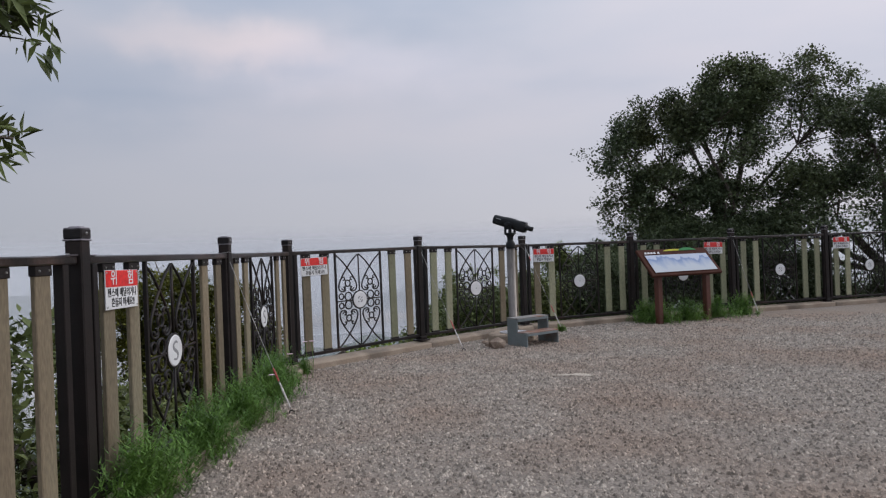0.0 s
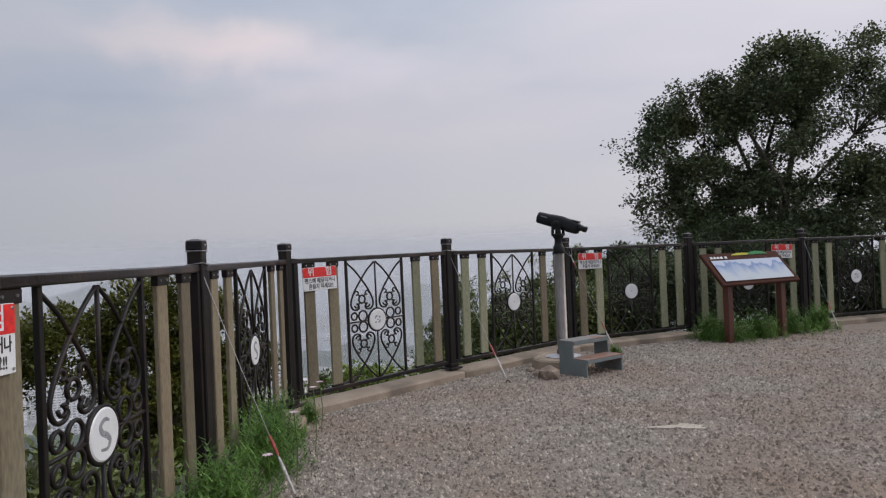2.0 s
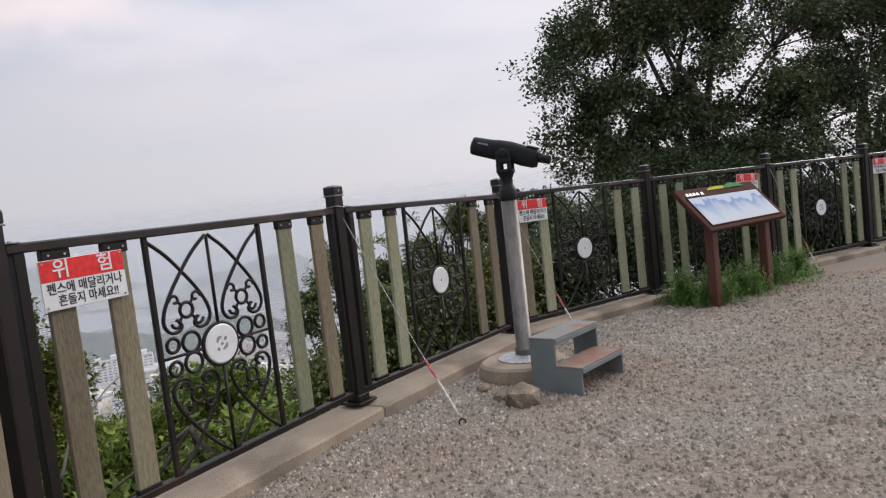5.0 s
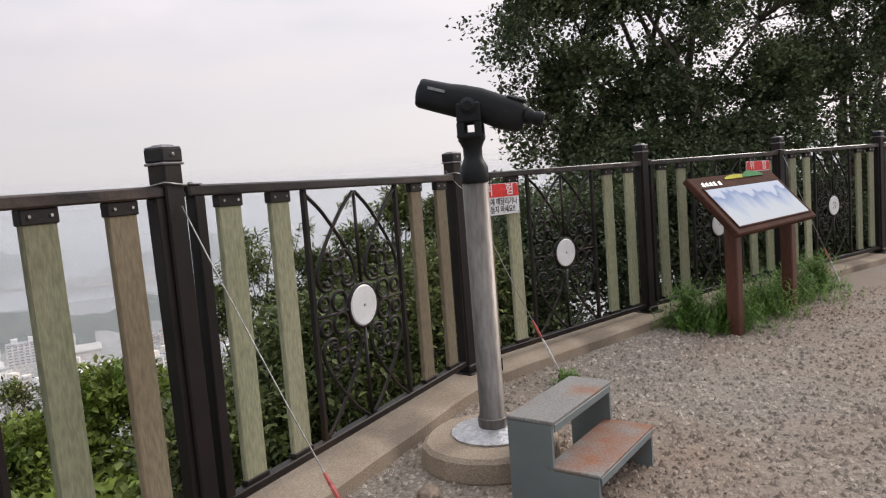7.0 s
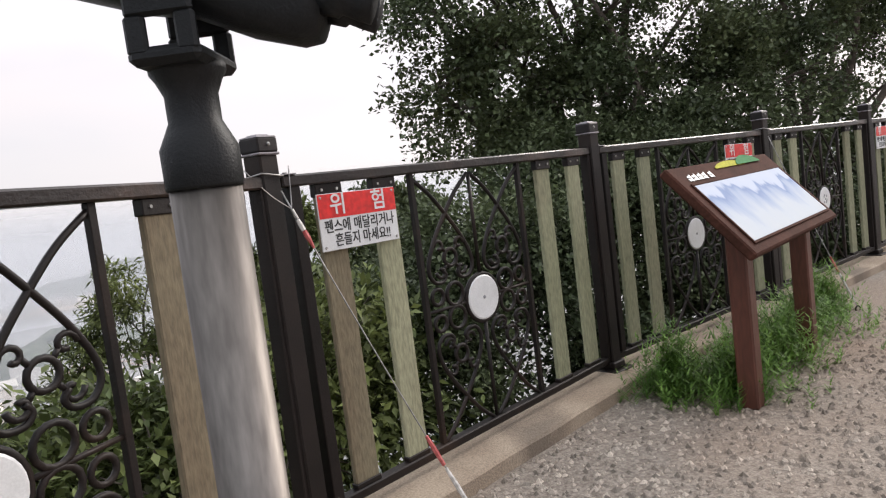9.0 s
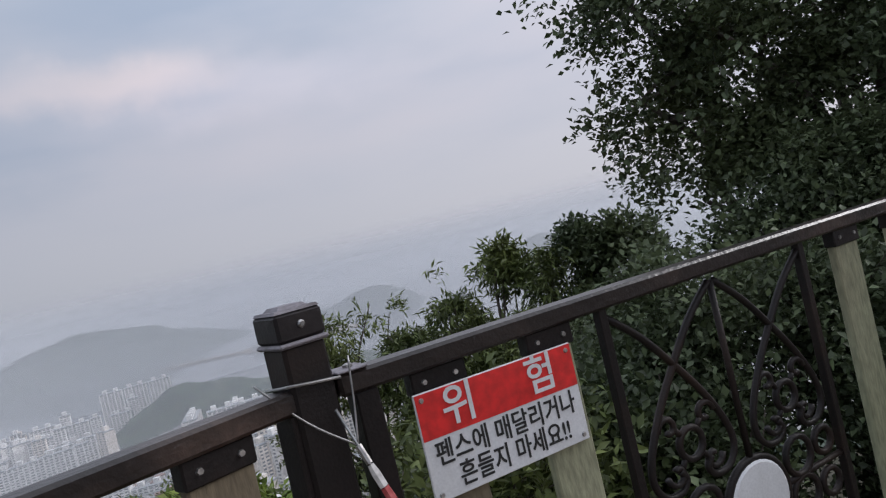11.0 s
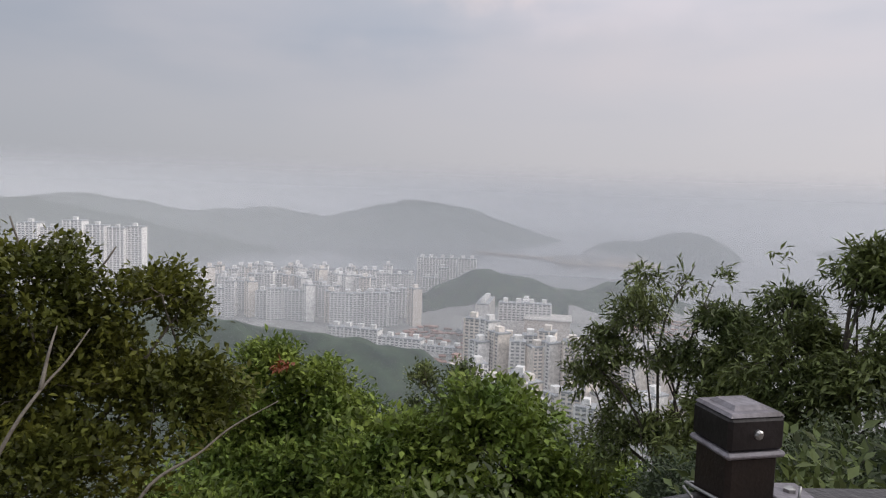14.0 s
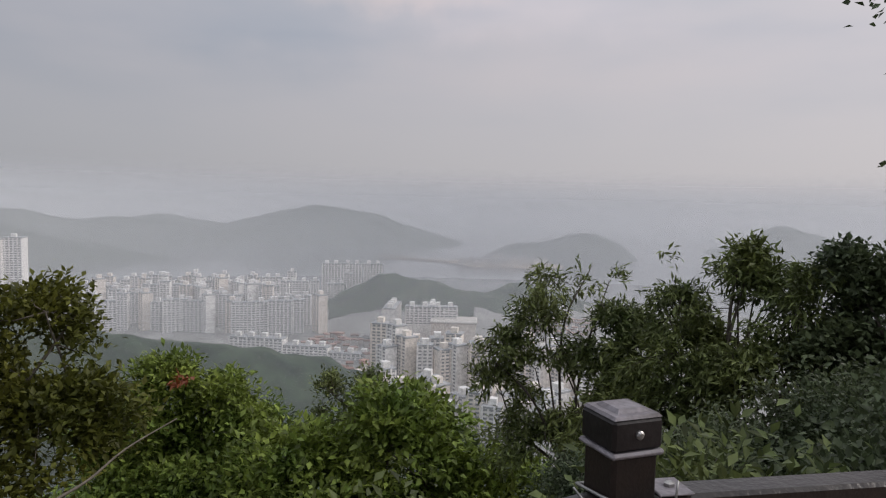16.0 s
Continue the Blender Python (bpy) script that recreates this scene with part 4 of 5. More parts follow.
def build_board():
    a, b2 = Vector((2.823, 9.546)), Vector((3.963, 10.325))
    d = (b2 - a).normalized()
    W = (b2 - a).length
    D, rise = 0.35, 0.38
    slope = math.atan2(rise, D)
    S = math.hypot(D, rise)
    base = Matrix.Translation((a.x, a.y, 0)) @ Matrix.Rotation(math.atan2(d.y, d.x), 4, "Z")
    t = thing("display_board", "red-brown timber display board with a faded bay picture, in weeds", "information board", m=base)
    tilt = Matrix.Translation((0, 0, 0.70)) @ Matrix.Rotation(slope, 4, "X")
    fr = part("board_frame", box((-0.01, -0.01, -0.045), (W + 0.01, S + 0.01, 0.0), 0.008), BOARDF, t, "red-brown stained frame")
    fr.matrix_basis = tilt
    part("picture", box((0.075, 0.05, 0.002), (W - 0.06, S - 0.12, 0.006)), board_picture(), fr, "faded blue picture of the bay")
    rim = bmesh.new()
    for lo, hi in (((0.06, 0.036, 0.001), (W - 0.045, 0.049, 0.009)), ((0.06, S - 0.119, 0.001), (W - 0.045, S - 0.106, 0.009)), ((0.06, 0.05, 0.001), (0.073, S - 0.12, 0.009)), ((W - 0.058, 0.05, 0.001), (W - 0.045, S - 0.12, 0.009))):
        add_box(rim, lo, hi, 0.002)
    part("rim", rim, BOARDF, fr)
    ti = bmesh.new()
    for k in range(5):
        x = 0.10 + k * 0.058 + (0.02 if k > 3 else 0)
        add_box(ti, (x, S - 0.088, 0.001), (x + 0.044, S - 0.075, 0.004))
        add_box(ti, (x + 0.006, S - 0.07, 0.001), (x + 0.036, S - 0.057, 0.004))
        add_box(ti, (x + 0.036, S - 0.09, 0.001), (x + 0.044, S - 0.05, 0.004))
    part("title_bars", ti, WHITE, fr, "row of white title characters")
    # coloured hill motif that stands above the top edge
    for name, x0, x1, h, c, lab in (("yellow_crest", 0.50, 0.92, 0.030, (0.42, 0.40, 0.05), "yellow hill motif"), ("green_crest", 0.80, 1.16, 0.05, (0.05, 0.18, 0.07), "green hill motif")):
        bm = bmesh.new()
        top, bot = [], []
        for k in range(13):
            x = x0 + (x1 - x0) * k / 12
            y = S - 0.035 + h * math.sin(math.pi * k / 12) ** 0.7
            top.append((x, y))
            bot.append((x, S - 0.045))
        z = 0.003 if "yellow" in name else 0.007
        vt = [bm.verts.new((x, y, z)) for x, y in top] + [bm.verts.new((x, y, z)) for x, y in bot[::-1]]
        f = bm.faces.new(vt)
        g = bmesh.ops.extrude_face_region(bm, geom=[f])
        bmesh.ops.translate(bm, vec=(0, 0, 0.003), verts=[v for v in g["geom"] if isinstance(v, bmesh.types.BMVert)])
        part(name, bm, mat(name + "_paint", c, tuple(v * 1.2 for v in c), 8, 0.8, 0, 0, spec=0.15), fr, lab)
    for x in (0.17, W - 0.24):
        lg = bmesh.new()
        add_box(lg, (x, 0.10, -0.05), (x + 0.09, 0.19, 0.78), 0.008)
        for v in lg.verts:
            if v.co.z > 0.5:
                v.co.z = 0.66 + (v.co.y - 0.0) * math.tan(slope)
        part("leg", lg, BROWN, t, "square red-brown timber leg")


build_board()
tl = bmesh.new()
bmesh.ops.create_circle(tl, cap_ends=True, radius=0.2, segments=40)
for v in tl.verts:
    k = 1 + 0.55 * noise.noise(v.co * 9) + 0.2 * noise.noise(v.co * 30)
    v.co.x *= k * 1.05
    v.co.y *= (0.36 if v.co.x > 0.02 else 0.17) * k
g = bmesh.ops.extrude_face_region(tl, geom=tl.faces[:])
bmesh.ops.translate(tl, vec=(0, 0, 0.012), verts=[v for v in g["geom"] if isinstance(v, bmesh.types.BMVert)])
PATCH = mat("pale_worn_concrete", (0.42, 0.36, 0.29), (0.50, 0.44, 0.37), 5, 0.9, 0, 0.4, 60)
tp = part("buried_footing", tl, PATCH)
tp.matrix_basis = Matrix.Translation((1.56, 5.6, GR)) @ Matrix.Rotation(radians(6), 4, "Z")
tagged(tp, "pale concrete patch level with the gravel", "footing")


# ---- plants ----
def leaf_cloud(rng, centres, normals, per, size, aspect, droop, spread, fold=0.25):
    """Folded leaves set in rosettes round the given twig ends."""
    n = len(centres) * per
    c = np.repeat(centres, per, 0) + rng.normal(0, spread, (n, 3)) * (1, 1, 0.8)
    d = rng.normal(0, 1, (n, 3)) + np.repeat(normals, per, 0) * 0.9
    d[:, 2] -= droop
    d /= np.linalg.norm(d, axis=1)[:, None] + 1e-9
    up = np.tile((0.0, 0.0, 1.0), (n, 1)) + rng.normal(0, 0.45, (n, 3))
    s = np.cross(d, up)
    s /= np.linalg.norm(s, axis=1)[:, None] + 1e-9
    u = np.cross(s, d)
    L = size * rng.uniform(0.65, 1.25, n)[:, None]
    w = L * aspect
    v = np.stack([c, c + d * L * 0.45 + s * w + u * w * fold, c + d * L - u * L * 0.12, c + d * L * 0.45 - s * w + u * w * fold], 1).reshape(-1, 3)
    i = np.arange(n)[:, None, None] * 4
    f = (i + np.array([(0, 1, 2), (0, 2, 3)])[None]).reshape(-1, 3)
    return v, f


def fast_mesh(name, v, f, material):
    me = bpy.data.meshes.new(name)
    me.vertices.add(len(v))
    me.vertices.foreach_set("co", np.asarray(v, np.float32).ravel())
    k = len(f)
    me.loops.add(k * 3)
    me.loops.foreach_set("vertex_index", np.asarray(f, np.int32).ravel())
    me.polygons.add(k)
    me.polygons.foreach_set("loop_start", np.arange(0, k * 3, 3, dtype=np.int32))
    me.update()
    me.validate()
    me.materials.append(material)
    return me


def build_tree(name, label, category, foot, lobes, leafmat, barkmat, seed, clumps, per=22, size=0.08, aspect=0.26, droop=0.2, spread=0.09, trunk_r=0.09, limbs=9, group="", open_=-0.26):
    """Trunk, limbs to every lobe, twigs to part of the clumps, and a crown of leaf rosettes with gaps."""
    rng = np.random.default_rng(seed)
    fx, fy = foot
    fz = height(fx, fy) - 0.15
    t = thing(name, label, category, group, m=Matrix.Translation((fx, fy, fz)))
    vol = np.array([(r[3] * r[4] * r[5]) ** 0.75 for r in lobes])
    pick = rng.choice(len(lobes), clumps, p=vol / vol.sum())
    lo = np.array(lobes)[pick]
    dirs = rng.normal(0, 1, (clumps, 3))
    dirs /= np.linalg.norm(dirs, axis=1)[:, None]
    dirs[:, 2] = np.where((dirs[:, 2] < -0.5), -dirs[:, 2], dirs[:, 2])
    rad = rng.uniform(0.25, 1.0, clumps) ** 0.55
    # ragged outline with bays
    wob = np.array([noise.noise((a * 2.2 + seed, b * 2.2, c * 2.2)) for a, b, c in dirs])
    rad = np.minimum(rad * (0.97 + 0.42 * wob), 1.06)
    cen = lo[:, :3] + dirs * lo[:, 3:6] * rad[:, None]
    gap = np.array([noise.noise((a * 1.5, b * 1.5, c * 1.5 + seed)) for a, b, c in cen])
    gap += 0.5 * np.array([noise.noise((a * 3.4, b * 3.4 + seed, c * 3.4)) for a, b, c in cen])
    gap += 0.4 * np.array([noise.noise((a * 6.5 + seed, b * 6.5, c * 6.5)) for a, b, c in cen])
    cen, nrm = cen[gap > open_], dirs[gap > open_]
    v, f = leaf_cloud(rng, cen, nrm, per, size, aspect, droop, spread)
    part("crown", fast_mesh("crown", v - np.array((fx, fy, fz)), f, leafmat), leafmat, t)
    chunks = []
    hub_z = min(r[2] for r in lobes)
    mean = np.mean([r[:2] for r in lobes], 0)
    hub = Vector((fx * 0.45 + mean[0] * 0.55, fy * 0.45 + mean[1] * 0.55, max(fz + 0.8, hub_z - 0.3)))
    root = Vector((fx, fy, fz))
    pts = curve_points([root, root.lerp(hub, 0.5) + Vector((0.12, -0.1, 0.1)), hub], 6)
    chunks.append(tube_data([p - root for p in pts], list(np.linspace(trunk_r * 1.25, trunk_r * 0.8, len(pts))), 8))
    ends = []
    for r in lobes:
        for k in range(max(1, limbs // len(lobes))):
            e = Vector(r[:3]) + Vector(rng.normal(0, 0.45, 3)) * min(r[3:6])
            mid = hub.lerp(e, 0.5) + Vector(rng.normal(0, 0.10, 3)) * (e - hub).length
            pts = curve_points([hub, mid, e], 6)
            chunks.append(tube_data([p - root for p in pts], list(np.linspace(trunk_r * 0.55, trunk_r * 0.14, len(pts))), 6))
            ends += pts[4:]
    ends_a = np.array([tuple(p) for p in ends])
    for c in cen[:: max(1, len(cen) // 160)]:
        q = ends_a[np.argmin(((ends_a - c) ** 2).sum(1))]
        a, b = Vector(q), Vector(c)
        mid = a.lerp(b, 0.55) + Vector(rng.normal(0, 0.08, 3)) * (b - a).length
        chunks.append(tube_data([p - root for p in (a, mid, b)], [trunk_r * 0.16, trunk_r * 0.1, 0.004], 4))
    part("trunk", mesh_of("trunk", *joined(chunks), barkmat, True), barkmat, t)
    return t


def below(lobes, k=1.0):
    """Lobes laid out on the far plan, brought to their place below the lookout; k spreads a tree down the slope."""
    out = []
    for x, y, z, a, b, c in lobes:
        X, Y = swung(x, y)
        Z = z + 0.0136 * math.hypot(X - 1, Y - 8.3) + 0.06
        out.append((1.03 + (X - 1.03) * k, 8.36 + (Y - 8.36) * k, 1.69 + (Z - 1.69) * k, a * k, b * k, c * k))
    return out


# big dark trees beyond the board
build_tree("oak_tree", "large dark evergreen oak with a dense ragged crown", "tree", (5.4, 15.2),
           [(2.95, 14.5, 3.0, 0.9, 0.9, 0.75), (3.7, 14.7, 3.7, 0.9, 0.9, 0.65), (5.3, 15.0, 4.5, 1.0, 1.0, 0.6), (3.0, 14.3, 1.7, 0.8, 0.8, 0.85), (3.8, 14.7, 2.2, 1.25, 1.2, 1.0), (4.9, 14.9, 3.4, 1.5, 1.4, 1.15), (6.4, 15.1, 3.9, 1.5, 1.4, 1.2), (3.5, 14.4, 1.1, 1.0, 0.9, 0.85), (5.5, 14.6, 1.6, 1.9, 1.2, 1.3), (4.4, 14.1, 0.5, 1.6, 0.8, 0.8)],
           LEAF_OAK, BARK, 11, 5200, 38, 0.068, 0.37, 0.05, 0.10, 0.14, 24, open_=0.04)
build_tree("oak_tree", "tall dark evergreen oak leaning over the fence", "tree", (8.8, 16.4),
           [(8.3, 15.6, 3.0, 1.5, 1.4, 1.7), (7.2, 14.9, 1.6, 1.4, 1.1, 1.2), (9.6, 16.0, 3.5, 1.5, 1.4, 1.5), (10.8, 16.2, 2.2, 1.5, 1.4, 1.6), (8.2, 14.9, 0.6, 1.6, 0.6, 0.8)],
           LEAF_OAK, BARK, 12, 3900, 38, 0.068, 0.37, 0.05, 0.10, 0.14, 20, open_=0.1)
# scrub behind the fence
build_tree("shrub", "dark evergreen shrub behind the fence", "shrub", (3.2, 12.9), [(2.6, 12.4, 0.2, 1.0, 0.8, 0.95), (4.2, 13.1, 0.3, 1.2, 0.7, 1.0), (1.9, 11.8, -0.2, 0.7, 0.6, 0.9), (5.8, 13.5, 0.3, 1.2, 0.6, 0.8), (3.5, 13.2, 0.75, 0.9, 0.6, 0.6), (4.9, 13.6, 0.9, 1.0, 0.6, 0.6)], LEAF_OAK, BARK, 13, 5200, 26, 0.052, 0.32, 0.1, 0.10, 0.05, 10, "shrubs")
build_tree("shrub", "low dark scrub behind the far fence", "shrub", (7.0, 14.3), [(5.0, 13.0, -0.5, 1.1, 0.5, 0.7), (6.6, 13.7, -0.4, 1.1, 0.5, 0.8), (8.2, 14.3, -0.3, 1.2, 0.5, 0.9), (9.6, 15.0, 0.0, 1.2, 0.6, 1.0), (3.6, 12.3, -0.7, 0.9, 0.5, 0.6), (4.0, 13.7, 1.15, 0.9, 0.5, 0.5), (5.4, 14.1, 1.25, 1.0, 0.5, 0.55)], LEAF_OAK, BARK, 18, 3400, 24, 0.062, 0.32, 0.1, 0.10, 0.05, 10, "shrubs")
build_tree("shrub", "leafy green shrub behind the fence", "shrub", (0.2, 10.9), [(0.1, 10.6, -0.3, 0.8, 0.6, 0.8), (1.1, 11.3, -0.2, 0.7, 0.7, 0.9), (-0.6, 10.1, -0.7, 0.7, 0.6, 0.7)], LEAF_CHEST, BARK, 14, 1500, 24, 0.07, 0.24, 0.2, 0.10, 0.045, 9, "shrubs")
build_tree("shrub", "leafy green shrub below the kerb", "shrub", (-1.6, 8.6), [(-1.2, 8.6, -0.62, 0.6, 0.45, 0.45), (-2.2, 8.0, -0.95, 0.6, 0.6, 0.42)], LEAF_FRESH, BARK, 15, 260, 20, 0.09, 0.25, 0.1, 0.09, 0.03, 6, "shrubs")
build_tree("shrub", "dark shrub pressed against the fence", "shrub", (-2.3, 3.4), [(-2.0, 2.5, 0.15, 0.65, 0.9, 0.65), (-2.2, 4.2, -0.4, 0.6, 0.8, 0.55), (-1.7, 1.2, 0.35, 0.6, 0.9, 0.75), (-3.0, 3.2, -0.65, 0.8, 1.3, 0.7), (-1.9, 2.4, -0.4, 0.6, 1.6, 0.6)], LEAF_CHEST, BARK, 16, 1700, 18, 0.08, 0.25, 0.15, 0.10, 0.04, 12, "shrubs", open_=-0.04)
build_tree("broadleaf_tree", "slender tree with long drooping leaves by the fence", "tree", (-3.4, 1.7), [(-2.12, 2.75, 2.75, 0.4, 0.3, 0.28), (-2.1, 2.72, 1.98, 0.36, 0.28, 0.2), (-3.7, 1.6, 2.7, 0.9, 0.9, 0.8)], LEAF_CHEST, BARK, 17, 260, 18, 0.17, 0.14, 0.35, 0.07, 0.06, 9)
# crowns below the lookout
OLIVE = build_tree("olive_green_tree", "olive-green tree with pale bare branches", "tree", (-7.4, 13.2), below([(-6.9, 13.1, 0.1, 0.85, 0.8, 0.75), (-6.0, 14.1, -0.1, 0.8, 0.75, 0.6), (-7.0, 13.6, -1.2, 1.4, 1.2, 1.0), (-5.6, 13.9, -1.1, 1.0, 0.9, 0.7), (-6.2, 12.8, -1.9, 1.4, 1.2, 0.9), (-8.2, 12.6, -0.8, 1.2, 1.2, 1.1)]), LEAF_OLIVE, BARKPALE, 21, 2700, 24, 0.10, 0.28, -0.1, 0.10, 0.07, 18, open_=-0.12)
build_tree("broadleaf_tree", "rounded bright-topped tree on the slope", "tree", (-11.0, 20.7), below([(-6.45, 16.8, -1.6, 0.6, 0.7, 0.6), (-5.8, 17.1, -1.75, 0.55, 0.6, 0.5), (-5.5, 17.2, -2.5, 0.9, 0.9, 0.8), (-6.9, 16.6, -2.5, 1.1, 1.0, 0.8), (-6.0, 16.4, -3.2, 1.6, 1.2, 1.0)], 1.5), LEAF_FRESH, BARK, 22, 1700, 26, 0.17, 0.24, 0.1, 0.14, 0.10, 10, open_=-0.14)
build_tree("broadleaf_tree", "fresh green bushy tree below the fence", "tree", (-5.6, 20.8), below([(-1.7, 14.7, -1.0, 0.75, 0.8, 0.6), (-2.7, 14.3, -1.4, 0.8, 0.7, 0.6), (-0.8, 14.9, -1.6, 0.9, 0.8, 0.6), (-1.9, 13.9, -2.0, 1.6, 1.0, 0.8)], 2.0), LEAF_FRESH, BARK, 23, 2100, 24, 0.19, 0.27, 0.0, 0.17, 0.11, 12)
build_tree("conifer_tree", "small dark pointed treetop on the slope", "tree", (-8.0, 24.4), below([(-5.85, 20.7, -2.8, 0.35, 0.35, 0.7), (-5.1, 21.0, -2.65, 0.35, 0.35, 0.65), (-5.4, 21.0, -3.9, 1.1, 0.9, 1.0)], 1.3), LEAF_CHEST, BARK, 24, 520, 24, 0.13, 0.22, -0.2, 0.12, 0.08, 6)
build_tree("chestnut_tree", "chestnut tree with long drooping leaves and open crown", "tree", (-1.5, 20.4), below([(-1.3, 20.1, -0.05, 0.38, 0.5, 0.42), (-0.75, 20.2, 0.02, 0.34, 0.4, 0.34), (-0.2, 20.3, 0.14, 0.4, 0.4, 0.26), (-1.45, 20.0, -0.6, 0.5, 0.5, 0.4), (-0.1, 20.2, -0.5, 0.5, 0.5, 0.35), (-1.25, 20.0, -1.1, 0.5, 0.5, 0.3), (-0.4, 20.2, -1.2, 0.7, 0.6, 0.45), (0.1, 20.2, -1.0, 0.9, 0.8, 0.7), (-1.0, 20.0, -2.9, 1.4, 1.0, 0.8), (-2.0, 19.75, -1.05, 0.42, 0.45, 0.3), (-2.1, 19.7, -1.65, 0.45, 0.4, 0.28), (-1.55, 19.85, -1.35, 0.5, 0.45, 0.35), (-1.3, 19.9, -2.05, 0.6, 0.5, 0.4), (0.2, 19.5, -1.9, 1.0, 0.7, 0.7)]), LEAF_CHEST, BARK, 25, 1900, 18, 0.15, 0.14, 0.5, 0.085, 0.06, 14, open_=0.05)
build_tree("chestnut_tree", "dense chestnut tree with pointed leafy tops", "tree", (1.1, 19.3), below([(0.62, 19.3, 0.2, 0.24, 0.3, 0.5), (0.85, 19.3, -0.2, 0.45, 0.5, 0.5), (1.6, 19.3, 0.5, 0.34, 0.4, 0.42), (1.95, 19.2, 0.25, 0.4, 0.4, 0.5), (1.1, 19.0, -0.9, 1.2, 0.9, 0.8), (2.5, 18.4, 0.2, 0.6, 0.6, 0.7), (2.2, 18.4, -0.9, 1.3, 0.9, 0.8), (1.0, 18.6, -2.2, 1.9, 1.0, 1.0), (1.74, 19.34, 0.62, 0.3, 0.3, 0.36)]), LEAF_CHEST, BARK, 26, 2500, 20, 0.15, 0.14, 0.4, 0.085, 0.07, 18, open_=-0.03)
build_tree("oak_tree", "dark evergreen treetop beside the chestnuts", "tree", (3.2, 18.0), below([(2.83, 18.2, 0.6, 0.28, 0.3, 0.42), (3.15, 18.15, 0.35, 0.45, 0.4, 0.45), (3.5, 18.1, 0.5, 0.5, 0.4, 0.5), (3.2, 18.0, -0.5, 0.9, 0.7, 0.7)]), LEAF_OAK, BARK, 29, 900, 22, 0.10, 0.28, 0.1, 0.09, 0.07, 8)
build_tree("shrub", "dense undergrowth on the slope", "shrub", (-9.0, 17.6), below([(-4.2, 13.2, -2.2, 1.2, 0.9, 0.8), (-3.2, 12.6, -2.3, 1.1, 0.9, 0.7), (-2.0, 12.4, -2.3, 1.0, 0.8, 0.6), (-5.0, 14.6, -2.6, 1.3, 1.0, 0.8), (-3.8, 15.2, -2.9, 1.4, 1.0, 0.8)], 2.0), LEAF_FRESH, BARK, 27, 2100, 24, 0.18, 0.26, 0.0, 0.19, 0.10, 8, "shrubs")
build_tree("shrub", "dense undergrowth below the fence", "shrub", (-0.2, 14.8), below([(0.5, 15.4, -1.8, 1.0, 0.9, 0.8), (1.3, 14.6, -1.2, 1.1, 0.9, 0.9), (2.3, 14.2, -0.5, 0.9, 0.8, 0.8), (0.6, 13.4, -1.7, 1.0, 0.8, 0.7)]), LEAF_OAK, BARK, 28, 3800, 28, 0.05, 0.28, 0.1, 0.10, 0.05, 8, "shrubs")


def bare_branch(tree, lines, r0):
    """Pale leafless limbs that show in front of the leaves."""
    root = tree.matrix_basis.translation
    chunks = []
    for ln in lines:
        pts = curve_points(ln, 5)
        chunks.append(tube_data([p - root for p in pts], list(np.linspace(r0, r0 * 0.3, len(pts))), 7))
    for k, c in enumerate(chunks):
        part("bare_limb", mesh_of("bare_limb", *c, BARKPALE, True), BARKPALE, tree, "pale leafless limb")


bare_branch(OLIVE, [[(-4.95, 11.0, -1.4), (-4.88, 11.4, -0.55), (-5.06, 11.81, -0.22), (-5.21, 12.14, -0.05), (-5.40, 12.5, 0.18)], [(-5.06, 11.81, -0.22), (-5.25, 12.0, 0.05), (-5.45, 12.2, 0.25)],
                    [(-4.60, 12.2, -1.7), (-4.57, 12.56, -1.24), (-4.53, 13.08, -1.10), (-4.53, 13.54, -0.94), (-4.46, 14.17, -0.80)]], 0.021)


def build_dead_twig():
    rng = np.random.default_rng(31)
    c = np.array([(-8.84, 18.9, -2.1)] * 5) + rng.normal(0, 0.09, (5, 3))
    v, f = leaf_cloud(rng, c, np.tile((0.3, -0.8, 0.2), (5, 1)), 7, 0.18, 0.2, 0.4, 0.08)
    tagged(new("dead_leaves", fast_mesh("dead_leaves", v, f, LEAF_RED)), "small spray of dead reddish leaves in the crown", "leaves", kind="stuff")


build_dead_twig()


def post_lashing(i, z):
    """Thin cable lashed round a post below its cap."""
    p = P2[i]
    h = 0.046
    pts = [(-h, -h, z), (h, -h, z - 0.012), (h, h, z - 0.02), (-h, h, z - 0.01)]
    dense = []
    for a, b in zip(pts, pts[1:] + pts[:1]):
        dense += [Vector(a).lerp(Vector(b), q / 4) for q in range(4)]
    a, b = P2[i - 1], P2[i + 1]
    ob = part("cable_lashing", mesh_of("cable_lashing", *tube_data(dense, 0.003, 5, True), CABLE, True), CABLE)
    ob.matrix_basis = Matrix.Translation((p.x, p.y, 0)) @ Matrix.Rotation(math.atan2((b - a).y, (b - a).x), 4, "Z")
    tagged(ob, "thin steel cable lashed round the fence post", "cable", "cable lashings")


for i in (2, 4, 5, 7):
    post_lashing(i, 1.215 + RISE.get(i, 0.0) + 0.035)


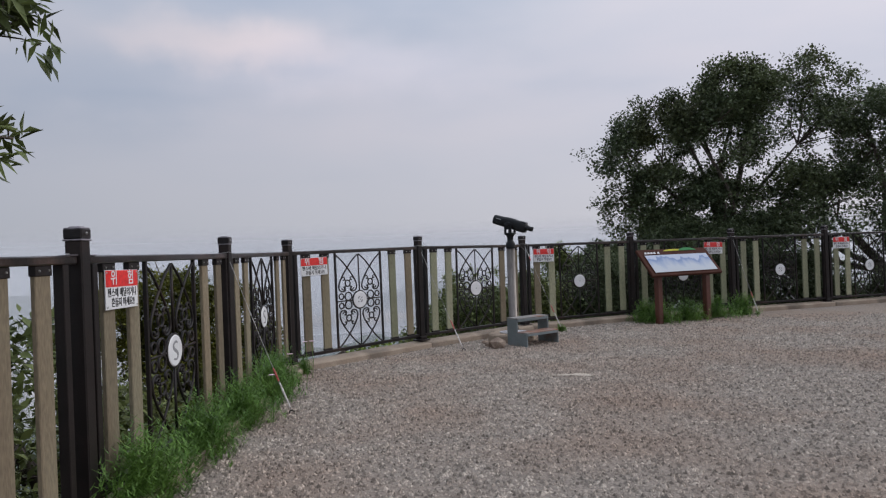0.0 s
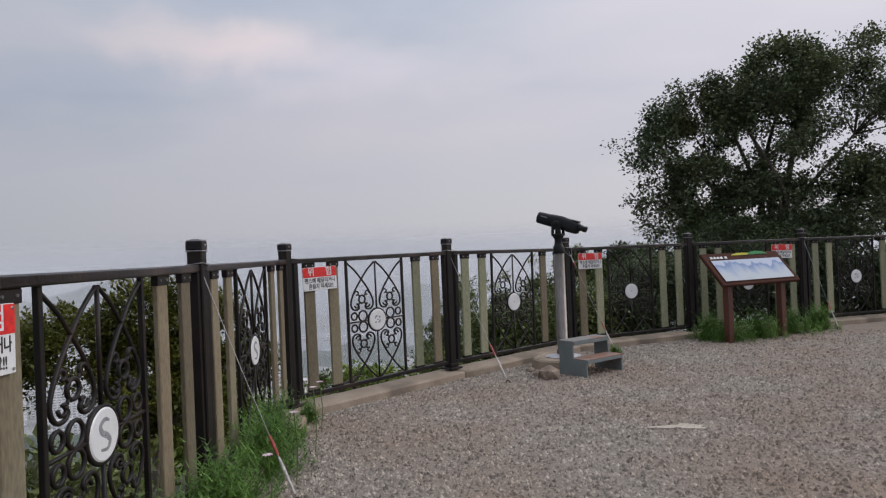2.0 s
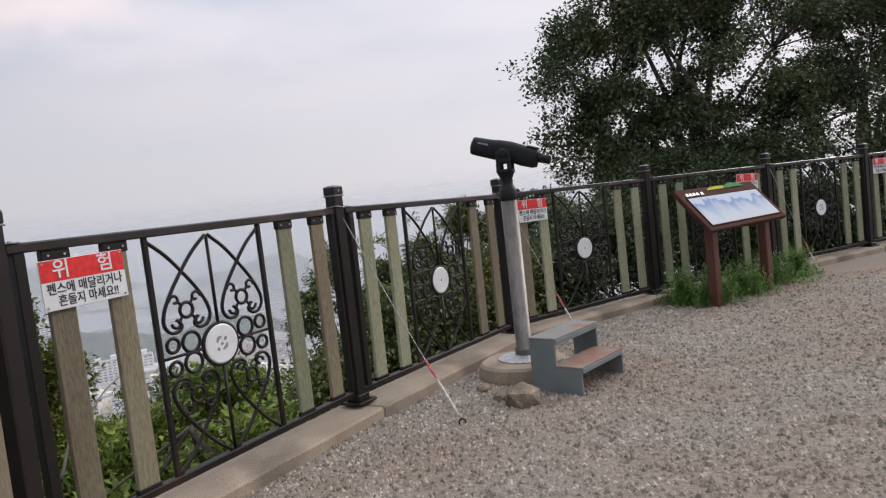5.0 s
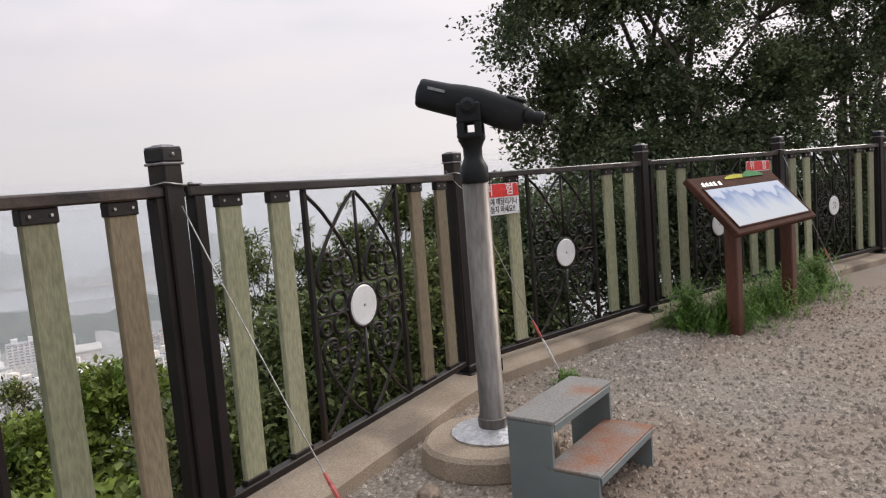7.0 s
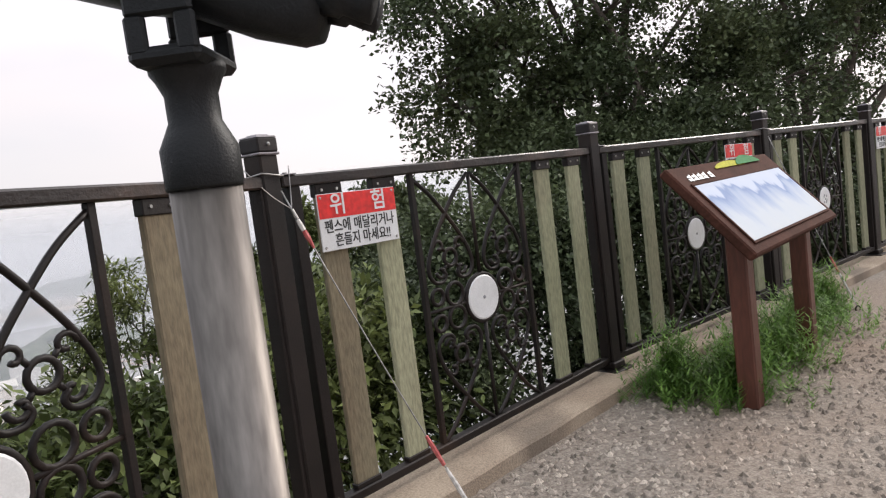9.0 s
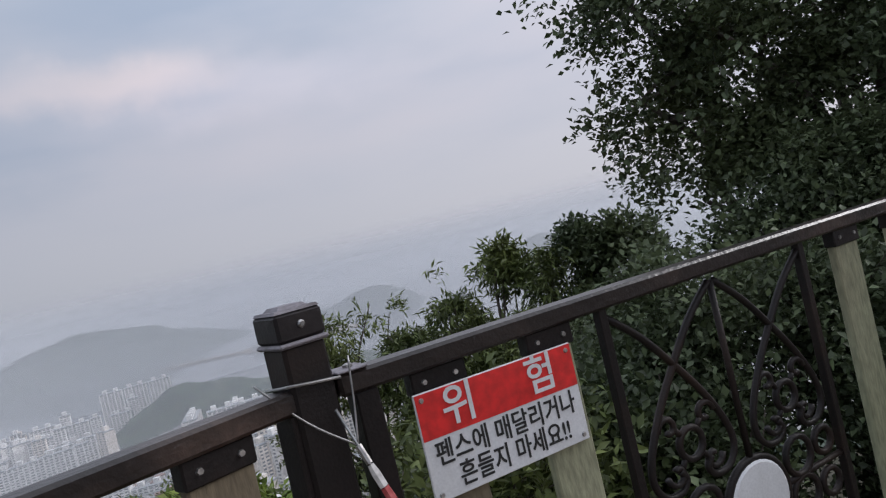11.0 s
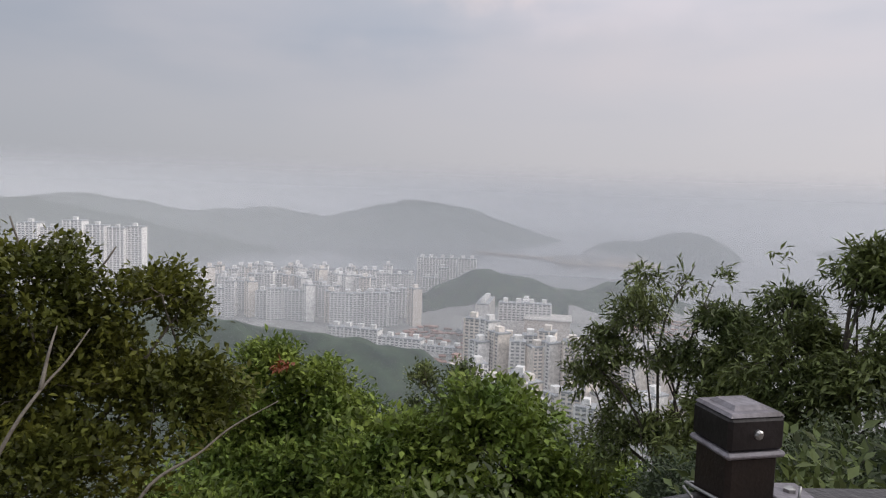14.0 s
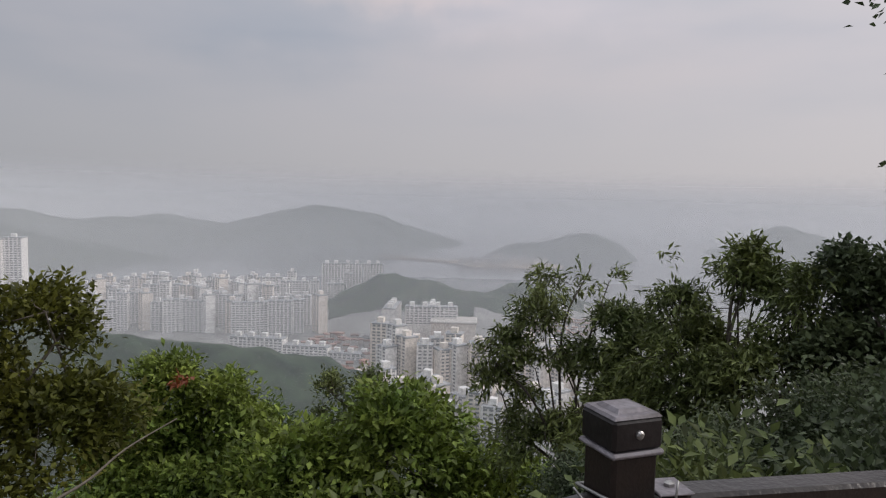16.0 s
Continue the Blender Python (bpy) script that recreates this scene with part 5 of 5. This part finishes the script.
def build_weeds(name, label, centres, n, seed, hmax):
    """Feathery weeds: a stem with fine side leaves, many to a clump."""
    rng = np.random.default_rng(seed)
    V, F = [], []
    o = 0
    for k in range(n):
        cx, cy, rx, ry = centres[rng.integers(len(centres))]
        a, r = rng.uniform(0, 6.283), min(1.6, abs(rng.normal(0, 0.62)))
        x, y = cx + rx * r * math.cos(a), cy + ry * r * math.sin(a)
        h = hmax * rng.uniform(0.4, 1.0) * max(0.3, 1.1 - 0.5 * r)
        lean = rng.normal(0, 0.22, 2)
        for j in range(16):
            f = (j + 0.5) / 16
            p = np.array((x + lean[0] * h * f * f, y + lean[1] * h * f * f, h * f))
            aa = rng.uniform(0, 6.283)
            L = h * 0.26 * (1.15 - f) + 0.02
            d = np.array((math.cos(aa) * L, math.sin(aa) * L, L * rng.uniform(0.2, 0.9)))
            s = np.array((-math.sin(aa), math.cos(aa), 0)) * 0.0045
            p[2] += GR - 0.01
            V += [p - s, p + s, p + d]
            F.append((o, o + 1, o + 2))
            o += 3
    tagged(new(name, fast_mesh(name, np.array(V), np.array(F), GRASS)), label, "weeds", kind="stuff")


build_weeds("weeds", "feathery green cosmos weeds growing along the fence foot", [(-0.66, 2.1, 0.15, 0.5), (-0.8, 2.9, 0.16, 0.5), (-0.92, 3.7, 0.18, 0.4), (-1.05, 4.5, 0.19, 0.5), (-1.2, 5.0, 0.15, 0.35)], 1400, 5, 0.44)
build_weeds("weeds", "small tuft of weeds at the foot of a fence post", [(-1.22, 5.78, 0.07, 0.09)], 60, 8, 0.24)
build_weeds("weeds", "feathery green weeds round the display board legs", [(2.95, 9.95, 0.3, 0.22), (3.4, 10.25, 0.4, 0.25), (3.9, 10.6, 0.4, 0.22), (2.75, 10.15, 0.22, 0.2), (4.4, 10.95, 0.25, 0.15)], 1000, 6, 0.40)
build_weeds("weeds", "small tuft of weeds in the gravel", [(1.43, 9.1, 0.08, 0.07)], 45, 7, 0.13)


def build_flower(x, y, z):
    t = thing("cosmos_flower", "pale pink cosmos flower among the weeds", "flower", "cosmos flowers", m=Matrix.Translation((x, y, 0)))
    part("stem", mesh_of("stem", *tube_data([(0, 0, 0), (0.01, 0.01, z * 0.5), (0, 0, z)], 0.003, 5), GRASS), GRASS, t)
    chunks = []
    for k in range(8):
        a = k * math.pi / 4
        c, s = math.cos(a), math.sin(a)
        chunks.append(([Vector((0, 0, z)), Vector((0.018 * c - 0.008 * s, 0.018 * s + 0.008 * c, z + 0.006)), Vector((0.028 * c, 0.028 * s, z + 0.003)), Vector((0.018 * c + 0.008 * s, 0.018 * s - 0.008 * c, z + 0.006))], [(0, 1, 2, 3)]))
    part("petals", mesh_of("petals", *joined(chunks), PETAL), PETAL, t, "pale pink petals")


for x, y, z in ((-0.72, 4.2, 0.40), (-0.82, 4.8, 0.42), (-0.95, 5.3, 0.36), (-0.62, 3.6, 0.34)):
    build_flower(x, y, z)


# ---- town and far shore ----
def build_tower(w, d, h, floors, cols, wall, label):
    t = thing("apartment_tower", label, "apartment building", "apartment towers")
    part("wall", box((-w / 2, -d / 2, -25), (w / 2, d / 2, h)), wall, t)
    bm = bmesh.new()
    fh = h / floors
    cw = w / cols
    for s in (-1, 1):
        for c in range(cols):
            x = -w / 2 + cw * (c + 0.5)
            for f in range(1, floors):
                add_box(bm, (x - cw * 0.31, s * d / 2 - 0.25, f * fh + 1.15), (x + cw * 0.31, s * d / 2 + 0.25, f * fh + fh - 0.45))
    part("windows", bm, WINDOW, t, "rows of dark windows")
    pr = bmesh.new()
    for c in range(0, cols + 1, 2):
        x = -w / 2 + cw * c
        for s in (-1, 1):
            add_box(pr, (x - 0.7, s * (d / 2 + 0.5) - 0.8, -20), (x + 0.7, s * (d / 2 + 0.5) + 0.8, h + 1.2))
    part("piers", pr, wall, t)
    rf = bmesh.new()
    add_box(rf, (-w / 2 - 0.6, -d / 2 - 0.6, h + 0.05), (w / 2 + 0.6, d / 2 + 0.6, h + 1.4))
    roof = part("roof", rf, ROOFG, t)
    hs = bmesh.new()
    for k in range(max(1, int(w // 14))):
        x = -w / 2 + w * (k + 0.5) / max(1, int(w // 14))
        add_box(hs, (x - 3, -3, h + 1.4), (x + 3, 3, h + 6))
    part("roof_house", hs, wall, roof)
    return t


def stand(thing_ob, x, y, z, turn):
    return copy_thing(thing_ob, Matrix.Translation((x, y, z)) @ Matrix.Rotation(radians(turn), 4, "Z"))


def build_town():
    rng = random.Random(8)
    slab = build_tower(30, 12, 66, 22, 6, APT, "long pale high-rise apartment block in haze")
    point = build_tower(13, 12, 80, 27, 3, APT, "slim pale high-rise apartment tower in haze")
    cream = build_tower(14, 13, 82, 28, 3, APT2, "cream high-rise apartment tower in haze")
    tall = build_tower(26, 24, 132, 40, 5, APT, "very tall pale apartment tower in haze")
    mid = build_tower(62, 14, 24, 8, 12, APT, "long low apartment block in haze")
    # main rows
    used = set()

    def put(kind, x, y, z, turn):
        x, y = swung(x, y)
        z += 15
        if kind.name not in used:
            used.add(kind.name)
            kind.matrix_basis = Matrix.Translation((x, y, z)) @ Matrix.Rotation(radians(turn), 4, "Z")
        else:
            stand(kind, x, y, z, turn)
    for row, (dx, dy, dz) in enumerate(((0, 0, -15), (-28, 45, -6), (-60, 95, -7), (-100, 160, -9))):
        for k in range(15 - row):
            f = k / 14
            x, y = -752 + 296 * f + dx, 682 + 107 * f + dy
            kind = (slab, point, slab, cream, slab)[(k * 2 + row) % 5]
            put(kind, x + rng.uniform(-3, 3), y + rng.uniform(-8, 8), -206 + dz + rng.uniform(-7, 6) - (8 if kind in (point, cream) else 0), 30 + rng.choice((0, 0, 0, 14, -60)))
    for k in range(16):
        put((slab, point)[k % 2], -800 + 22 * k + rng.uniform(-6, 6), 860 + 9 * k + rng.uniform(-15, 15), -222 + rng.uniform(-6, 8), 30)
    for k, (x, y) in enumerate(((-560, 1013), (-530, 1029), (-500, 1045))):
        put(slab, x, y, -191, 27)
    for k, (x, y) in enumerate(((-968, 598), (-952, 620), (-934, 642), (-916, 664), (-902, 686), (-888, 706))):
        put(tall, x, y, -206 + rng.uniform(-12, 6), 35)
    for k, (x, y, z) in enumerate(((-458, 664, -199), (-408, 676, -206), (-362, 688, -212))):
        put(mid, x, y, z, 14)
    # near estate
    for k in range(44):
        x, y = -264 + 17 * (k % 11) + 14 * (k // 11) + rng.uniform(-4, 4), 578 - (0, 22, 98, 118)[k // 11] + rng.uniform(-7, 7)
        put((cream, point)[k % 2], x, y, -215 - (0, 3, 14, 16)[k // 11] + rng.uniform(-8, 8), rng.choice((10, 25, -30, 50)))
    for x, y, z in ((-340, 768, -160), (-296, 786, -161), (-312, 830, -168)):
        put(mid, x, y, z - 8, rng.choice((24, 24, 110)))
    # low houses
    for name, n, boxes, lab in (("houses", 190, ((-430, -250, 690, 790), (-330, -130, 610, 700), (-230, -120, 900, 1020)), "cluster of small low houses in haze"), ("houses", 110, ((-600, -470, 1800, 1880), (-560, -400, 1880, 1985)), "low harbour sheds across the bay in haze")):
        vw, vr = bmesh.new(), bmesh.new()
        for k in range(n):
            x0, x1, y0, y1 = boxes[k % len(boxes)]
            x, y = rng.uniform(x0, x1), rng.uniform(y0, y1)
            x, y = swung(x, y)
            z = max(height(x, y), SEA_Z + 3)
            k2 = 1.0 if "small" in lab else 2.2
            w, d, h = k2 * rng.uniform(5, 10), k2 * rng.uniform(5, 9), k2 * rng.uniform(4, 8)
            m = Matrix.Rotation(radians(rng.uniform(0, 90)), 4, "Z")
            m = Matrix.Translation((x, y, z)) @ m
            add_box(vw, (-w / 2, -d / 2, -6), (w / 2, d / 2, h), 0, m)
            add_box(vr, (-w / 2 - 0.4, -d / 2 - 0.4, h + 0.02), (w / 2 + 0.4, d / 2 + 0.4, h + 1.2), 0, m)
        t = thing(name, lab, "houses", kind="stuff")
        part("walls", vw, HOUSEW, t)
        part("roofs", vr, ROOFR if "small" in lab else ROOFG, t)
    st = thing("sports_hall", "pale flat-roofed sports hall in haze", "hall", m=Matrix.Translation((*swung(-266, 784), -161)) @ Matrix.Rotation(radians(20), 4, "Z"))
    part("wall", box((-26, -18, -20), (26, 18, 16)), APT2, st)
    part("roof", box((-28, -20, 16.1), (28, 20, 19), 1.0), HOUSEW, st)
    # breakwater and quay
    bw = bmesh.new()
    for k in range(12):
        a, b = (-900 + 26 * k, 1905 - 4 * k), (-900 + 26 * (k + 1), 1905 - 4 * (k + 1))
        add_box(bw, (a[0], a[1] - 7, SEA_Z - 4), (b[0], a[1] + 7, SEA_Z + 5))
    br = part("breakwater", bw, CONC)
    br.matrix_basis = Matrix.Rotation(radians(2.2), 4, "Z")
    tagged(br, "long grey harbour breakwater in haze", "breakwater", kind="structure")
    qu = bmesh.new()
    bmesh.ops.create_circle(qu, cap_ends=True, radius=1.0, segments=22)
    for v in qu.verts:
        v.co = Vector((v.co.x * 165, v.co.y * 120 * (1 + 0.25 * noise.noise(v.co * 2)), 0))
    g = bmesh.ops.extrude_face_region(qu, geom=qu.faces[:])
    bmesh.ops.translate(qu, vec=(0, 0, 5), verts=[v for v in g["geom"] if isinstance(v, bmesh.types.BMVert)])
    q = part("quay", qu, CONC)
    q.matrix_basis = Matrix.Translation((*swung(-500, 1890), SEA_Z - 2))
    tagged(q, "flat harbour quay reaching into the bay", "quay", kind="structure")


build_town()
